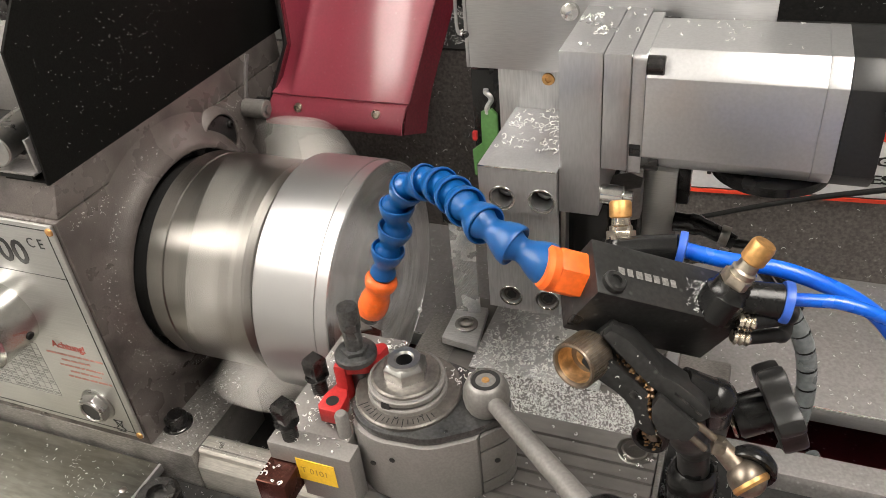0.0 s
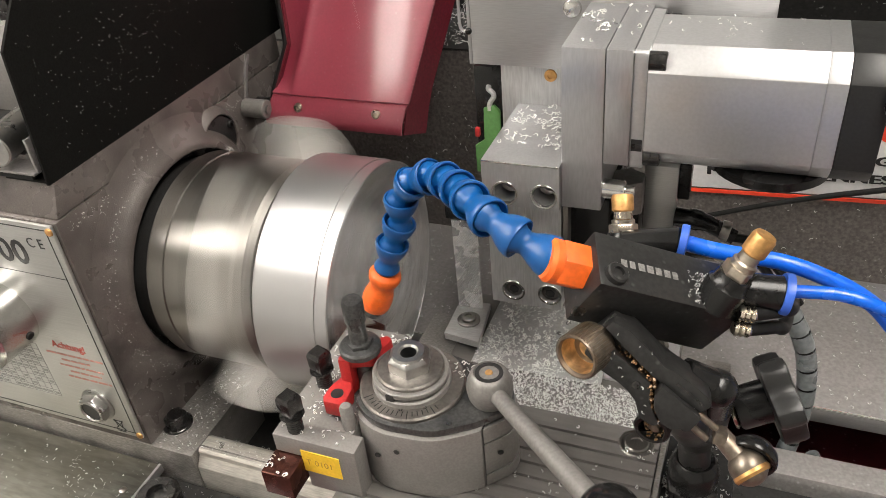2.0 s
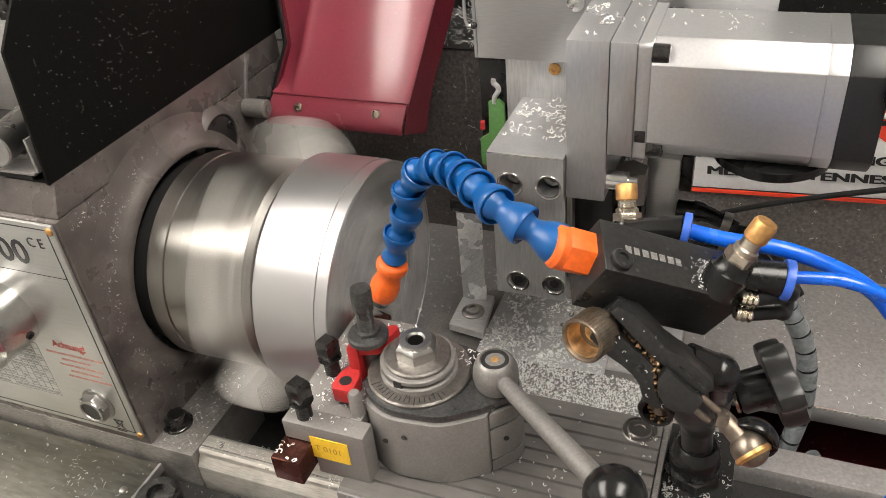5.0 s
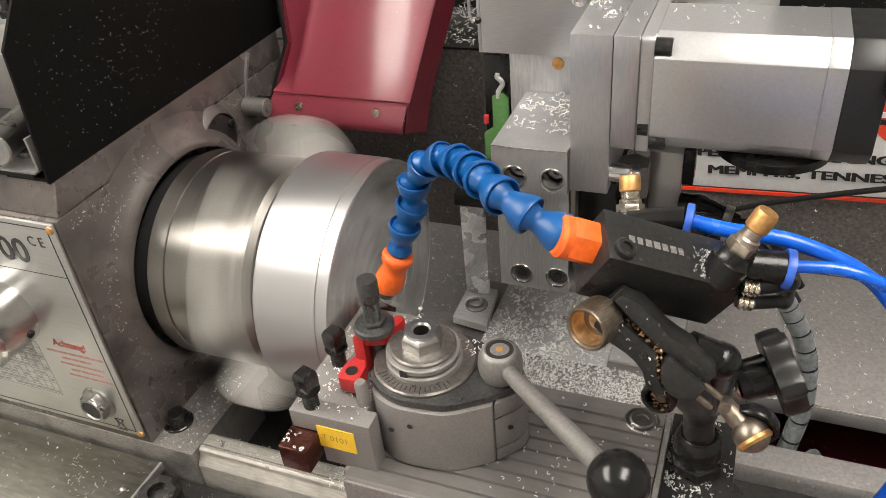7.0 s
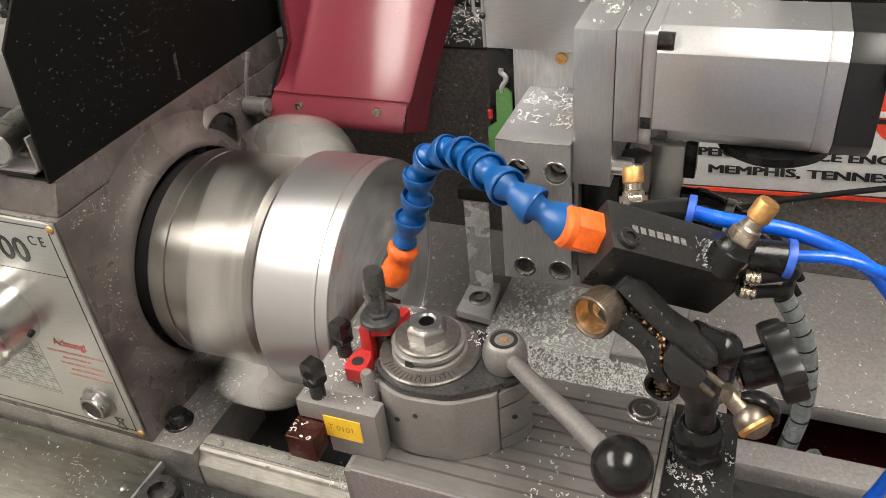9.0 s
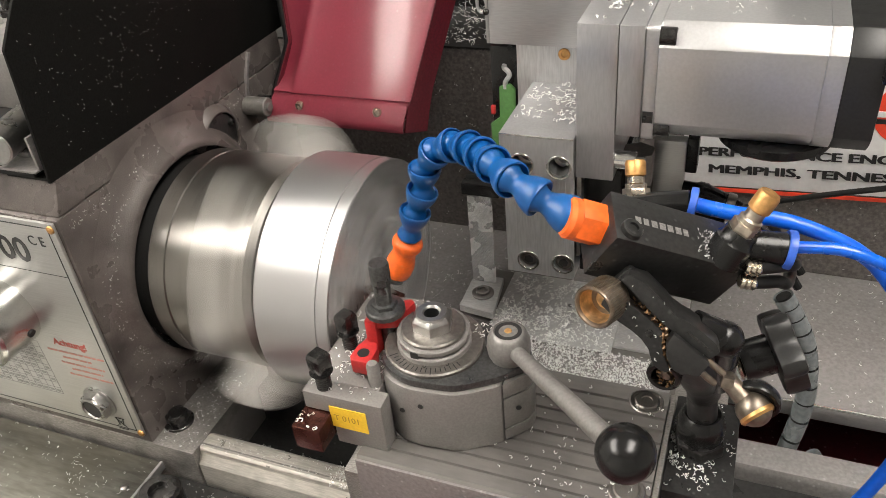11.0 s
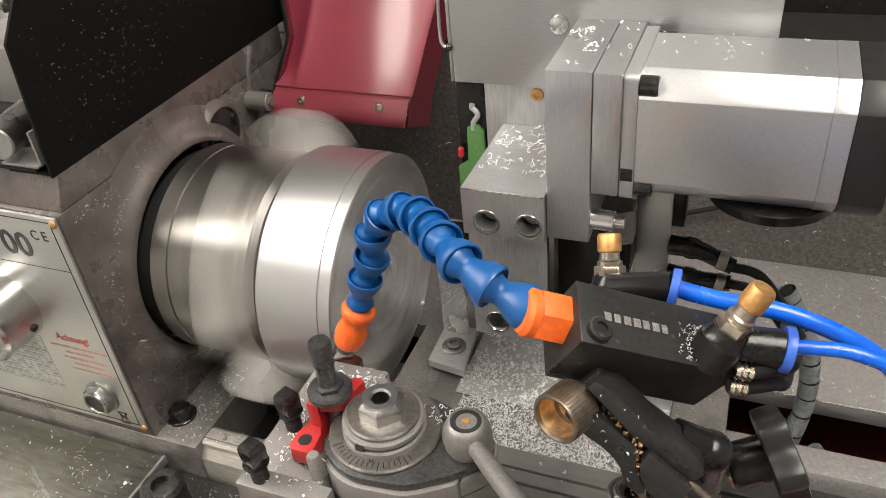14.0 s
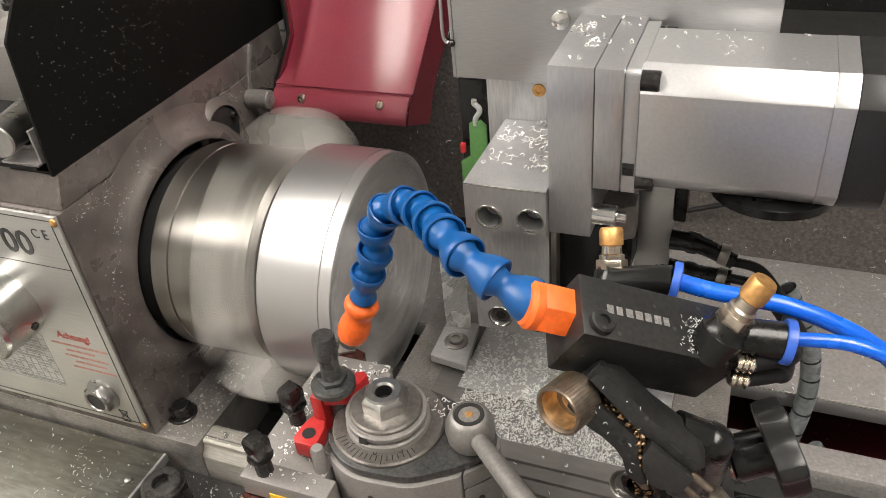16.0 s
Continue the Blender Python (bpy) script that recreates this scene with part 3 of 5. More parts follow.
    part("sheet", prism([(-66, 79.6), (170, 79.6), (170, 260), (30, 260), (-61, 146)], -142.5, -140.7, 0.4, ALONG_X), M["black_sheet"], s)
    part("foot_flange", box(-170, -142.6, -65, 160, 80.1, 81.5, 0.3), M["black_sheet"], s)
    sp = [((-140.6, rnd.gauss(0, 45), rnd.gauss(120, 22)), (1, 0, 0)) for _ in range(300)]
    sp = [q for q in sp if -55 < q[0][1] < 165 and 82 < q[0][2] < 240]
    solo("shield_chips", curls(sp, rnd, 0.06, 0.22, 0.045), M["chip"], "tiny bright chips stuck to the black shield", "chips", kind="stuff")


def build_top_clutter():
    m = solo("rubber_mat", box(-330, -150, -66, 100, 81.6, 84, 0.6), M["rubber"], "black mat on top of the headstock", "mat", (-240, 0, 81.6))
    t = thing("chuck_key", "bright steel bar lying on the black mat", "bar", (-176, -44, 84))
    part("bar", rod((-167, -68, 97), (-184, -4, 97), 9, 9, 28, 0.8), M["nut"], t)
    part("bar_rest", box(-188, -164, -54, -34, 84, 88.2, 0.5), M["shelf"], t)
    b = thing("angle_block", "pale sheet angle on the headstock lid", "bracket", (-158, -54, 82))
    part("angle_base", box(-172, -148, -66, -50, 84.1, 85.4, 0.2), M["shelf"], b)
    part("angle_wall", box(-148.5, -147, -64, -56, 85, 103, 0.2), M["shelf"], b)
    h = thing("spare_tool_holder", "spare grey tool holder with dark bolts and a red clip", "tool holder", (-229, 28, 84))
    part("holder_body", box(-262, -196, -4, 60, 84, 118, 1), M["post"], h)
    for y in (-28, 0):
        part("spring", tube([(-206 + 4.5 * math.cos(a), y + 32 + 4.5 * math.sin(a), 118 + a * 0.55) for a in [0.6 * q for q in range(52)]], 0.7, 6, 0), M["dark_steel"], h)
        part("clamp_bolt", join(rod((-206, y + 32, 118), (-206, y + 32, 142), 3), hexa((-206, y + 32, 138), (-206, y + 32, 142), 7.5), lathe([(4.4, 0), (4, 10), (0, 11)], (-206, y + 32, 142))), M["dark_steel"], h)
    part("clip", box(-222, -200, 14, 21, 118, 128, 1), M["red"], h, "red clip")


def build_guard():
    t = thing("chuck_guard", "glossy dark red chuck guard, swung up", "chuck guard", (-76, 110, 40))
    # the sheet in (x, way up the slope, how far behind the slope's plane)
    up_y, up_z = 0.526, 0.8505
    rows = [(0, -122, -107.2, -24.6), (3, -121.6, -106.6, -24.2), (12, -120, -105.0, -22.8), (26, -117.2, -102.6, -20.6), (33, -116.4, -101.9, -19.5),
            (43, -119, -101.1, -18.0), (62, -125.4, -99.3, -15.2), (110, -138, -96, -8), (180, -150, -90, 2)]

    def at_sheet(x, q, back):
        return (x, 106 + up_y * q + 0.8505 * back, 54.5 + up_z * q - 0.526 * back)

    def loft(sections):
        bm = new_bm()
        grid = [[bm.verts.new(p) for p in sec] for sec in sections]
        for a, b in zip(grid, grid[1:]):
            for k in range(len(a) - 1):
                bm.faces.new((a[k], a[k + 1], b[k + 1], b[k]))
        bmesh.ops.recalc_face_normals(bm, faces=bm.faces)
        bmesh.ops.solidify(bm, geom=bm.faces, thickness=1.3)
        return bm
    secs = []
    for q, xl, xc, xr in rows:
        fade = min(1.0, q / 9)
        w = xc - xl
        secs.append([at_sheet(xl, q, 8 * fade), at_sheet(xl + 0.62 * w, q, 3.0 * fade), at_sheet(xl + 0.86 * w, q, 0.6 * fade), at_sheet(xc - 0.5, q, -1.0 * fade), at_sheet(xc + 1.2, q, -1.5 * fade), at_sheet(xc + 3.2, q, -0.9 * fade),
                     at_sheet(xc + 7, q, 0), at_sheet(xc + 25, q, 0.3), at_sheet((xc + xr) / 2, q, 0.4), at_sheet(xr - 20, q, 0.1), at_sheet(xr - 3, q, 0), at_sheet(xr - 0.6, q, 0.3), at_sheet(xr, q, 1.2)])
    part("front_sheet", loft(secs), M["guard"], t, "pressed front sheet with a long crease", smooth=60)
    lips = []
    for yy, zz, xl, xr in ((106.0, 54.45, -121.9, -24.5), (106.3, 53.2, -122.2, -24.8), (104.8, 50.8, -123.2, -25.4), (102.2, 45.6, -124.6, -26.4), (100.4, 41, -126.2, -27.2), (100.6, 37.4, -127.8, -28.2), (101.6, 35.4, -128.2, -28.6)):
        lips.append([(xl + (xr - xl) * k / 8, yy, zz) for k in range(9)])
    part("lip", loft(lips), M["guard"], t, "rolled lower lip", smooth=60)
    # folded sides: their shade is put into the darker red
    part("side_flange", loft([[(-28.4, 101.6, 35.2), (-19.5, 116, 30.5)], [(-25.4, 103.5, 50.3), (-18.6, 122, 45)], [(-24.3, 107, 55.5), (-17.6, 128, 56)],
                              [(-15.0, 139, 107.6), (-10.2, 158, 100)], [(2.2, 201, 207.8), (6, 222, 196)]]), M["guard_shaded"], t, "folded side, darker red for its shade", smooth=20)
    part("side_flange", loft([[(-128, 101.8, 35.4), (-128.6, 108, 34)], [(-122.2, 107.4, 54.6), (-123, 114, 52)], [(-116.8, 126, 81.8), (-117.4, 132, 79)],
                              [(-125.8, 141.6, 106), (-126, 148, 103)], [(-150, 203.6, 206), (-150, 209, 203)]]), M["guard_shaded"], t, smooth=20)
    # black strip that follows the sheet's left edge
    edge = [at_sheet(x - 3.0, q, 7) for q, x, _, _ in rows if q > 2]
    part("edge_strip", tube([(-127.5, 106, 38)] + edge, 3.0, 12), M["rubber"], t, "black strip along the guard's left edge")
    for x in (-102, -45.6):
        part("screw", lathe([(3.3, -1), (3.3, 0.6), (2.6, 1.8), (1.5, 2.1), (1.4, 1.0), (0, 1.0)], (x, 102.4, 47.4), (0, -0.95, 0.3), 18), M["nickel"], t, "button head screw")
    part("hinge_rod", rod((-139.8, 112, 44), (-30, 112, 44), 4), M["dark_steel"], t)


# ---- what turns ----
def build_chuck():
    t = thing("lathe_chuck", "four-jaw steel lathe chuck, spinning fast", "chuck", (-121, AX[1], AX[2]), on=SPINNING)
    at = (-121, AX[1], AX[2])
    part("backplate", lathe([(58, -17), (58, -16), (58, -1.4), (0, -1.4)], at, (1, 0, 0), 72), M["black"], t, "black backplate")
    R = 63.2
    body = [(R - 5, -1.5), (R - 0.8, -1.3), (R, -0.4), (R, 9.8), (R - 0.8, 10.3), (R - 0.8, 11.0), (R, 11.5), (R, 60.5), (R - 3, 64), (R - 6, 64.5), (0, 64.5)]
    part("body", lathe(body, at, (1, 0, 0), 96), M["steel"], t, "turned steel chuck body", 30)
    jaw = [(24, 38), (60, 38), (60, 43), (85.5, 43), (87.5, 45.5), (87.5, 61), (86, 63), (78, 63), (78, 66), (70, 66), (70, 67.5), (24, 67.5)]
    for k in range(4):
        bm = prism([(h, r) for r, h in jaw], -7.6, 7.6, 1.0, Matrix(((1, 0, 0, 0), (0, 0, 1, 0), (0, 1, 0, 0), (0, 0, 0, 1))))
        bm.transform(Matrix.Translation(at) @ Matrix.Rotation(2 * math.pi * k / 4, 4, "X"))
        part("jaw", bm, M["jaw"], t, "bright ground jaw")
    for k in range(3):
        a = 2 * math.pi * (k + 0.5) / 3
        part("bolt", rod((-124, AX[1] + 54 * math.cos(a), AX[2] + 54 * math.sin(a)), (-137, AX[1] + 54 * math.cos(a), AX[2] + 54 * math.sin(a)), 5), M["dark_steel"], t)
        a += 0.5
        part("key_socket", rod((-95, AX[1] + 62.8 * math.cos(a), AX[2] + 62.8 * math.sin(a)), (-95, AX[1] + 63.4 * math.cos(a), AX[2] + 63.4 * math.sin(a)), 6), M["ink"], t)
    w = thing("workpiece", "freshly turned aluminium disc held in the chuck", "workpiece", (-27, AX[1], AX[2]), on=SPINNING)
    at = (-52.8, AX[1], AX[2])
    r = 68.6
    prof = [(0, 2), (r - 3, 2.0), (r - 0.4, 2.6), (r, 3.4), (r, 38.6), (r - 0.5, 38.9), (r - 0.5, 44.6)]
    part("rim", lathe(prof, at, (1, 0, 0), 128), M["work"], w, "bright turned rim", smooth=25)
    part("chamfer", lathe([(r - 0.5, 44.6), (r - 0.5, 45.4), (r - 1.2, 45.9), (r - 1.4, 45.9), (r - 1.45, 45.7)], at, (1, 0, 0), 128, caps=False), M["work"], w, "bright broken edge")
    part("face", lathe([(r - 1.4, 45.0), (r - 1.4, 45.8), (32, 45.8), (31.6, 45.6), (0, 45.6)], at, (1, 0, 0), 128), M["work_face"], w, "finely faced end", smooth=25)
# ---- what rides on the cross slide ----
C = CARRIAGE


def build_saddle():
    t = thing("saddle", "oily grey lathe saddle on the bed ways", "saddle", (90, -20, -101))
    part("saddle_body", box(0, 185, -78, 60, -101.2, -70, 2), M["bed"], t)


def build_slide():
    t = thing("cross_slide", "grooved cast iron cross slide", "cross slide", (90, -40, -52), on=C)
    out = [(-128.8, -69.8), (-128.8, -29.0), (-127.6, -27.6)]
    y = -122.0
    while y < -54:
        out += [(y, -27.6), (y + 0.35, -28.9), (y + 2.2, -28.9), (y + 2.6, -27.6)]
        y += 7.6
    out += [(-49, -27.6), (-48, -28.6), (-48, -68.2), (78, -68.2), (78, -69.8)]
    part("slide_body", prism(out, 25, 157, 0.0, ALONG_X), M["slide"], t, smooth=20)
    part("front_face", box(24.6, 157.3, -130.0, -128.7, -69.6, -29.2, 0.3), M["shelf"], t)
    for x, y in ((147, -57.5), (147, -112)):
        part("bore_ring", lathe([(8.2, 0), (7.6, 0.5), (6.6, 0.5), (6.4, 0.1)], (x, y, -27.6), seg=28), M["steel"], t)
        socket_screw("cap_screw", (x, y, -27.5), (0, 0, 1), 5.6, 1.2, M["steel"], t, "bright cap screw with hexagon socket")
    part("gib_edge", box(157.4, 160, -120, -48, -69.6, -29, 0.4), M["bed"], t)
    sp = scatter(rnd, 80, 80, 156, -125, -54, -27.5, 0.3) + scatter(rnd, 20, 100, 150, -128, -100, -27.5)
    solo("slide_chips", curls(sp, rnd, 0.4, 0.8, 0.13), M["chip"], "curled aluminium chips on the cross slide", "chips", (120, -90, -27.5), kind="stuff", on=C)
    sp = []
    for _ in range(4600):
        a, b = rnd.random(), rnd.random()
        sp.append(((45 + 100 * a, -34 + 46 * b, -66.4 + rnd.uniform(-1, 2.0)), (rnd.uniform(-.4, .4), -0.2, 1)))
    heap = curls(sp, rnd, 0.3, 0.65, 0.13)
    solo("chip_bank", heap, M["chip"], "bank of fine aluminium chips packed in the groove", "chips", (100, -10, -68), kind="stuff", on=C)
    solo("chip_bed", prism([(-47.8, -68.1), (-47.8, -66), (-20, -66.4), (14, -66.6), (14, -68.1)], 40, 154, 0.5, ALONG_X), M["shelf"],
         "packed chip dust in the groove", "chip dust", (100, -10, -68), kind="stuff", on=C)


def build_bracket():
    t = thing("drive_bracket", "milled aluminium bracket carrying the cross slide motor", "bracket", (80, 20, -46), on=C)
    part("base_plate", box(40, 117, 11.5, 76, -68.0, -65.6, 0.3), M["sanded"], t, "dull base plate strewn with chips")
    # chrome sliver stands in for the highlight on the plate's front edge
    part("base_glint", box(40.2, 116.8, 11.0, 11.6, -66.4, -65.4, 0.1), M["chrome"], t)
    part("side_plate", box(117.2, 156, 20, 76, -68.0, -66.0, 0.3), M["sanded"], t)
    part("corner_block", box(137, 156, 30, 62, -66, -58, 0.6), M["alu"], t)
    socket_screw("cap_screw", (145, 44, -58), (0, 0, 1), 5, 3, M["steel"], t)
    u = part("upright", holed_block(60.5, 97.5, -6, 58.8, 0.7, 54, [(72.3, 2.6, 5.4, 5), (91.5, 3.2, 5.4, 5)]), M["alu_cast"], t, "upright with milling marks", smooth=25)
    for k in range(10):
        x = 64.5 + 3.1 * k + 0.4 * math.sin(5 * k)
        part("mill_mark", rod((x, 0.66, 12 + 3.4 * ((k * 7) % 5)), (x, 0.66, 58), 0.16, seg=6), M["alu_cast"], u, smooth=0)
    for x, z in ((72.3, 2.6), (91.5, 3.2)):
        socket_screw("cap_screw", (x, 5.6, z), (0, -1, 0), 4.4, 3.6, M["steel"], t, "bright cap screw in its bore")
        part("bore_rim", lathe([(6.3, -0.2), (6.1, 0.25), (5.4, 0.25), (5.1, -0.4)], (x, 0.6, z), (0, -1, 0), 30, caps=False), M["chrome"], u, "bright countersunk rim")
        # black hexagon for the shade in the screw's socket
        part("screw_socket", hexa((x, 2.2, z), (x, 1.8, z), 2.7, 0.0, 0.3), M["ink"], u)
    part("nut_block", holed_block(61.2, 98.2, 59, 82.3, -6.4, 56.5, [(72.2, 66.0, 5.5, 16), (91.1, 66.4, 5.5, 16)]), M["alu"], t, "bright block with two bores", smooth=25)
    for x, z in ((72.2, 66.0), (91.1, 66.4)):
        part("bore_rim", lathe([(6.5, -0.2), (6.3, 0.25), (5.5, 0.2), (5.1, -0.8)], (x, -6.5, z), (0, -1, 0), 30, caps=False), M["chrome"], t, "bright countersunk rim")
        part("bore_sleeve", lathe([(5.45, 0), (5.4, 9)], (x, 3.0, z), (0, -1, 0), 30, caps=False), M["motor"], t, "bright bore wall")
        socket_screw("cap_screw", (x, 8.5, z), (0, -1, 0), 4.8, 5.5, M["nut"], t, "bright cap screw deep in its bore")
    # glint on the block's upper bevel, drawn as a chrome strip
    part("block_glint", box(61.3, 98.1, -6.7, -6.2, 81.9, 82.5, 0.15), M["chrome"], t)
    part("back_block", box(52, 98.1, 56.8, 75, 59, 104, 0.8), M["alu_cast"], t)
    part("brass_plug", lathe([(3.3, 0), (3.1, 0.8), (1.6, 1.0), (1.4, 0.3), (0, 0.3)], (78.5, 56.7, 98.8), (0, -1, 0), 18), M["brass"], t, "brass plug screw")
    part("motor_plate", box(98.4, 116.8, -2.7, 60, 60, 137.4, 0.6), M["alu"], t)
    part("spacer_plate", box(117.0, 128, -2.5, 56, 84.6, 137.2, 0.6), M["alu"], t)
    part("rail_block", join(box(99, 119, 8, 54, -4, 59.8, 0.8), box(100, 118, 66, 76, -65.8, 59, 0.8), box(100, 118, 50, 70, 40, 59, 0.8)), M["plastic"], t, "black guide carriage")
    part("rail_cover", box(98.4, 100.8, 1, 20, 10, 58, 0.3), M["steel"], t)
    part("clamp_screw", join(rod((116.8, 1, 70), (127, 1, 70), 4.6, 4.6, 22, 0.5), rod((127, 1, 70), (131, 1, 70), 2.4)), M["chrome"], t, "bright clamp screw")
    part("side_bracket", box(129, 146, 48, 56, 0, 58, 1.2), M["panel"], t)
    part("side_cap", join(box(146, 152, 48, 58, 40, 60, 0.8), box(119.4, 130, 30, 50, 20, 52, 1)), M["plastic"], t)
    part("cap_nut", hexa((124, 28, 44), (124, 28, 62), 9, 0.8), M["lever"], t, "grey hexagon nut")
    sp = scatter(rnd, 150, 64, 97, 10, 55, 82.4, 0.75)
    solo("block_chips", curls(sp, rnd, 0.6, 1.4, 0.15), M["chip"], "curled chips on the bright block", "chips", (80, 30, 82.3), kind="stuff", on=C)
    sp = scatter(rnd, 620, 41, 116, 12, 74, -65.5, 0.4) + scatter(rnd, 260, 41, 100, 12, 46, -65.5, 0.6) + scatter(rnd, 60, 118, 150, 22, 60, -66)
    sp += scatter(rnd, 44, 99, 128, 0, 50, 137.4, 0.8)
    solo("base_chips", curls(sp, rnd, 0.5, 1.0, 0.2), M["chip"], "curled chips lying on the bracket base", "chips", (95, 40, -65.6), kind="stuff", on=C)
    # knurled strip and its foot
    k = thing("knurled_strap", "knurled steel strap screwed to a foot plate", "strap", (28, 45, -66), on=C)
    part("foot_plate", prism([(18, 26), (41.5, 23), (37, 60), (17, 60)], -65.0, -60.0, 0.4), M["sanded"], k)
    part("strap", box(18, 33.5, 53, 56, -60, 12, 0.5), M["knurl"], k)
    part("washer", lathe([(7.2, 0), (7.2, 1.0), (6.6, 1.4), (0, 1.4)], (29, 41, -60), seg=28), M["steel"], k)
    socket_screw("cap_screw", (29, 41, -58.7), (0, 0, 1), 4.6, 2.2, M["steel"], k)
    part("strap_end", box(16, 40, 50, 62, 8, 16, 0.6), M["plastic"], k)
    g = thing("terminal_board", "green terminal board with a red lamp", "circuit board", (40, 60, 36), on=C)
    part("board", prism([(35, 38), (50, 34), (50, 76), (47, 79), (41, 77), (40.5, 58), (35, 54)], 58, 60, 0.3, ALONG_Y), M["green"], g)
    part("red_cap", box(36.2, 38.6, 55.5, 58, 61, 66, 0.3), M["red"], g)
    part("hook", tube([(44.2, 59, 76), (44.6, 59, 80), (46.8, 59, 83.5), (46.4, 59, 86), (44.2, 59, 88), (44.4, 59, 90)], 1.4, 10), M["sanded"], g, "pale plastic hook")
    part("board_mount", box(36, 54, 60.1, 66, 36, 100, 0.5), M["plastic"], g)
    p = thing("cover_plate", "large brushed aluminium cover plate above the motor", "cover plate", (110, 58, 103), on=C)
    part("plate", box(38.2, 180, 54, 56.6, 103.6, 260, 0.5), M["alu_plate"], p)
    part("plate_fold", box(36.4, 38.1, 54, 90, 103.6, 260, 0.3), M["alu_plate"], p)
    part("plate_screw", lathe([(4.6, 0), (4.2, 1.6), (2.4, 2.6), (0, 2.8)], (90, 53.9, 134.5), (0, -1, 0), 20), M["chrome"], p, "domed screw")
    part("latch", box(33, 36, 58, 64, 150, 190, 0.5), M["dark_steel"], p)
    part("handle", tube([(38, 62, 152), (33.2, 62, 150.4), (30.2, 62, 145), (29.4, 62, 124), (30.6, 62, 118.4), (33.4, 62, 118.6), (37.4, 62, 124)], 0.9, 10), M["motor"], p, "bent bright wire handle")
    part("latch_pin", ball((37.2, 53.6, 121), 1.8, 12), M["dark_steel"], p)


def build_motor():
    t = thing("stepper_motor", "silver square stepper motor with a black end cap", "motor", (128, 26, 84), on=C)
    y0, y1, z0, z1 = -0.8, 53.2, 82.5, 136.5

    def sq(a, c):
        """A rounded square, a inside the motor's outline."""
        o = []
        for cy, cz, s in ((y0 + a + c, z0 + a + c, 180), (y1 - a - c, z0 + a + c, 270), (y1 - a - c, z1 - a - c, 0), (y0 + a + c, z1 - a - c, 90)):
            for k in range(9):
                q = radians(s + 11.25 * k)
                o.append((cy + c * math.cos(q), cz + c * math.sin(q)))
        return o

    def arced(a, R):
        """A square whose corners are turned off to a circle round the shaft."""
        yc, zc, h = (y0 + y1) / 2, (z0 + z1) / 2, (z1 - z0) / 2 - a
        q0 = math.acos(h / R)
        o = []
        for s in range(4):
            for k in range(13):
                q = q0 + (math.pi / 2 - 2 * q0) * k / 12 + s * math.pi / 2
                o.append((yc + R * math.cos(q), zc + R * math.sin(q)))
        return o
    part("flange", prism(sq(0, 2.5), 128.1, 133.8, 0.5, ALONG_X), M["motor"], t)
    part("body", prism(arced(0, 32.35), 133.8, 200.4, 0.45, ALONG_X), M["motor"], t, "satin silver motor housing", smooth=18)
    part("collar", prism(arced(-0.1, 32.5), 200.4, 208, 0.3, ALONG_X), M["motor"], t, smooth=18)
    part("end_cap", prism(arced(-0.2, 32.6), 208.1, 223, 0.8, ALONG_X), M["endcap"], t, "matt black end cap", smooth=18)
    part("cap_plug", box(221, 240, -6, 4, 118, 127, 1.5), M["plastic"], t)
    for y, z in ((2.6, z1 - 5.2), (2.6, z0 + 5.4), (y1 - 5, z1 - 5.2)):
        socket_screw("flange_screw", (133.8, y, z), (1, 0, 0), 4.1, 7.0, M["dark_steel"], t, "black cap screw")
    part("flange_slot", box(128.6, 133.2, y0 - 0.3, y0 + 0.6, 91.5, 97, 0), M["ink"], t, smooth=0)
    part("flange_clip", box(129, 133, y0 - 0.9, y0 - 0.2, 93, 95, 0.2), M["dark_steel"], t)
    part("cable_gland", lathe([(22, 0), (25, 2), (25, 6), (23, 7.4), (0, 7.6)], (186, 26, 75), (0, 0, 1), 40), M["plastic"], t, "black housing below the motor")
    sp = scatter(rnd, 22, 136, 206, 12, 46, 136.5, 0.3)
    solo("motor_chips", curls(sp, rnd, 0.3, 0.7, 0.12), M["chip"], "few curled chips on the motor", "chips", (170, 30, 136.5), kind="stuff", on=C)
    c = thing("cable_plugs", "black round cable plugs beside the bracket", "cable", (160, 50, 20), on=C)
    for (z, e) in ((29, 22), (11.5, 12)):
        part("plug", tube([(146, 49, z), (160, 48, z - 0.5), (176, 47, e)], lambda u: 5.2 - 1.2 * u + (0.8 if 0.3 < u < 0.5 else 0), 16), M["plastic"], c)
        part("plug_ring", lathe([(4.9, 0), (5.2, 0.5), (5.2, 4), (4.9, 4.5)], (169, 47.4, (z + e) / 2), (1, -0.05, -0.2), 22), M["steel"], c)
        part("cable", tube([(174, 47, e), (188, 46, e - 2), (200, 45, e - 16), (212, 44, e - 34)], 2.4, 10), M["rubber"], c)


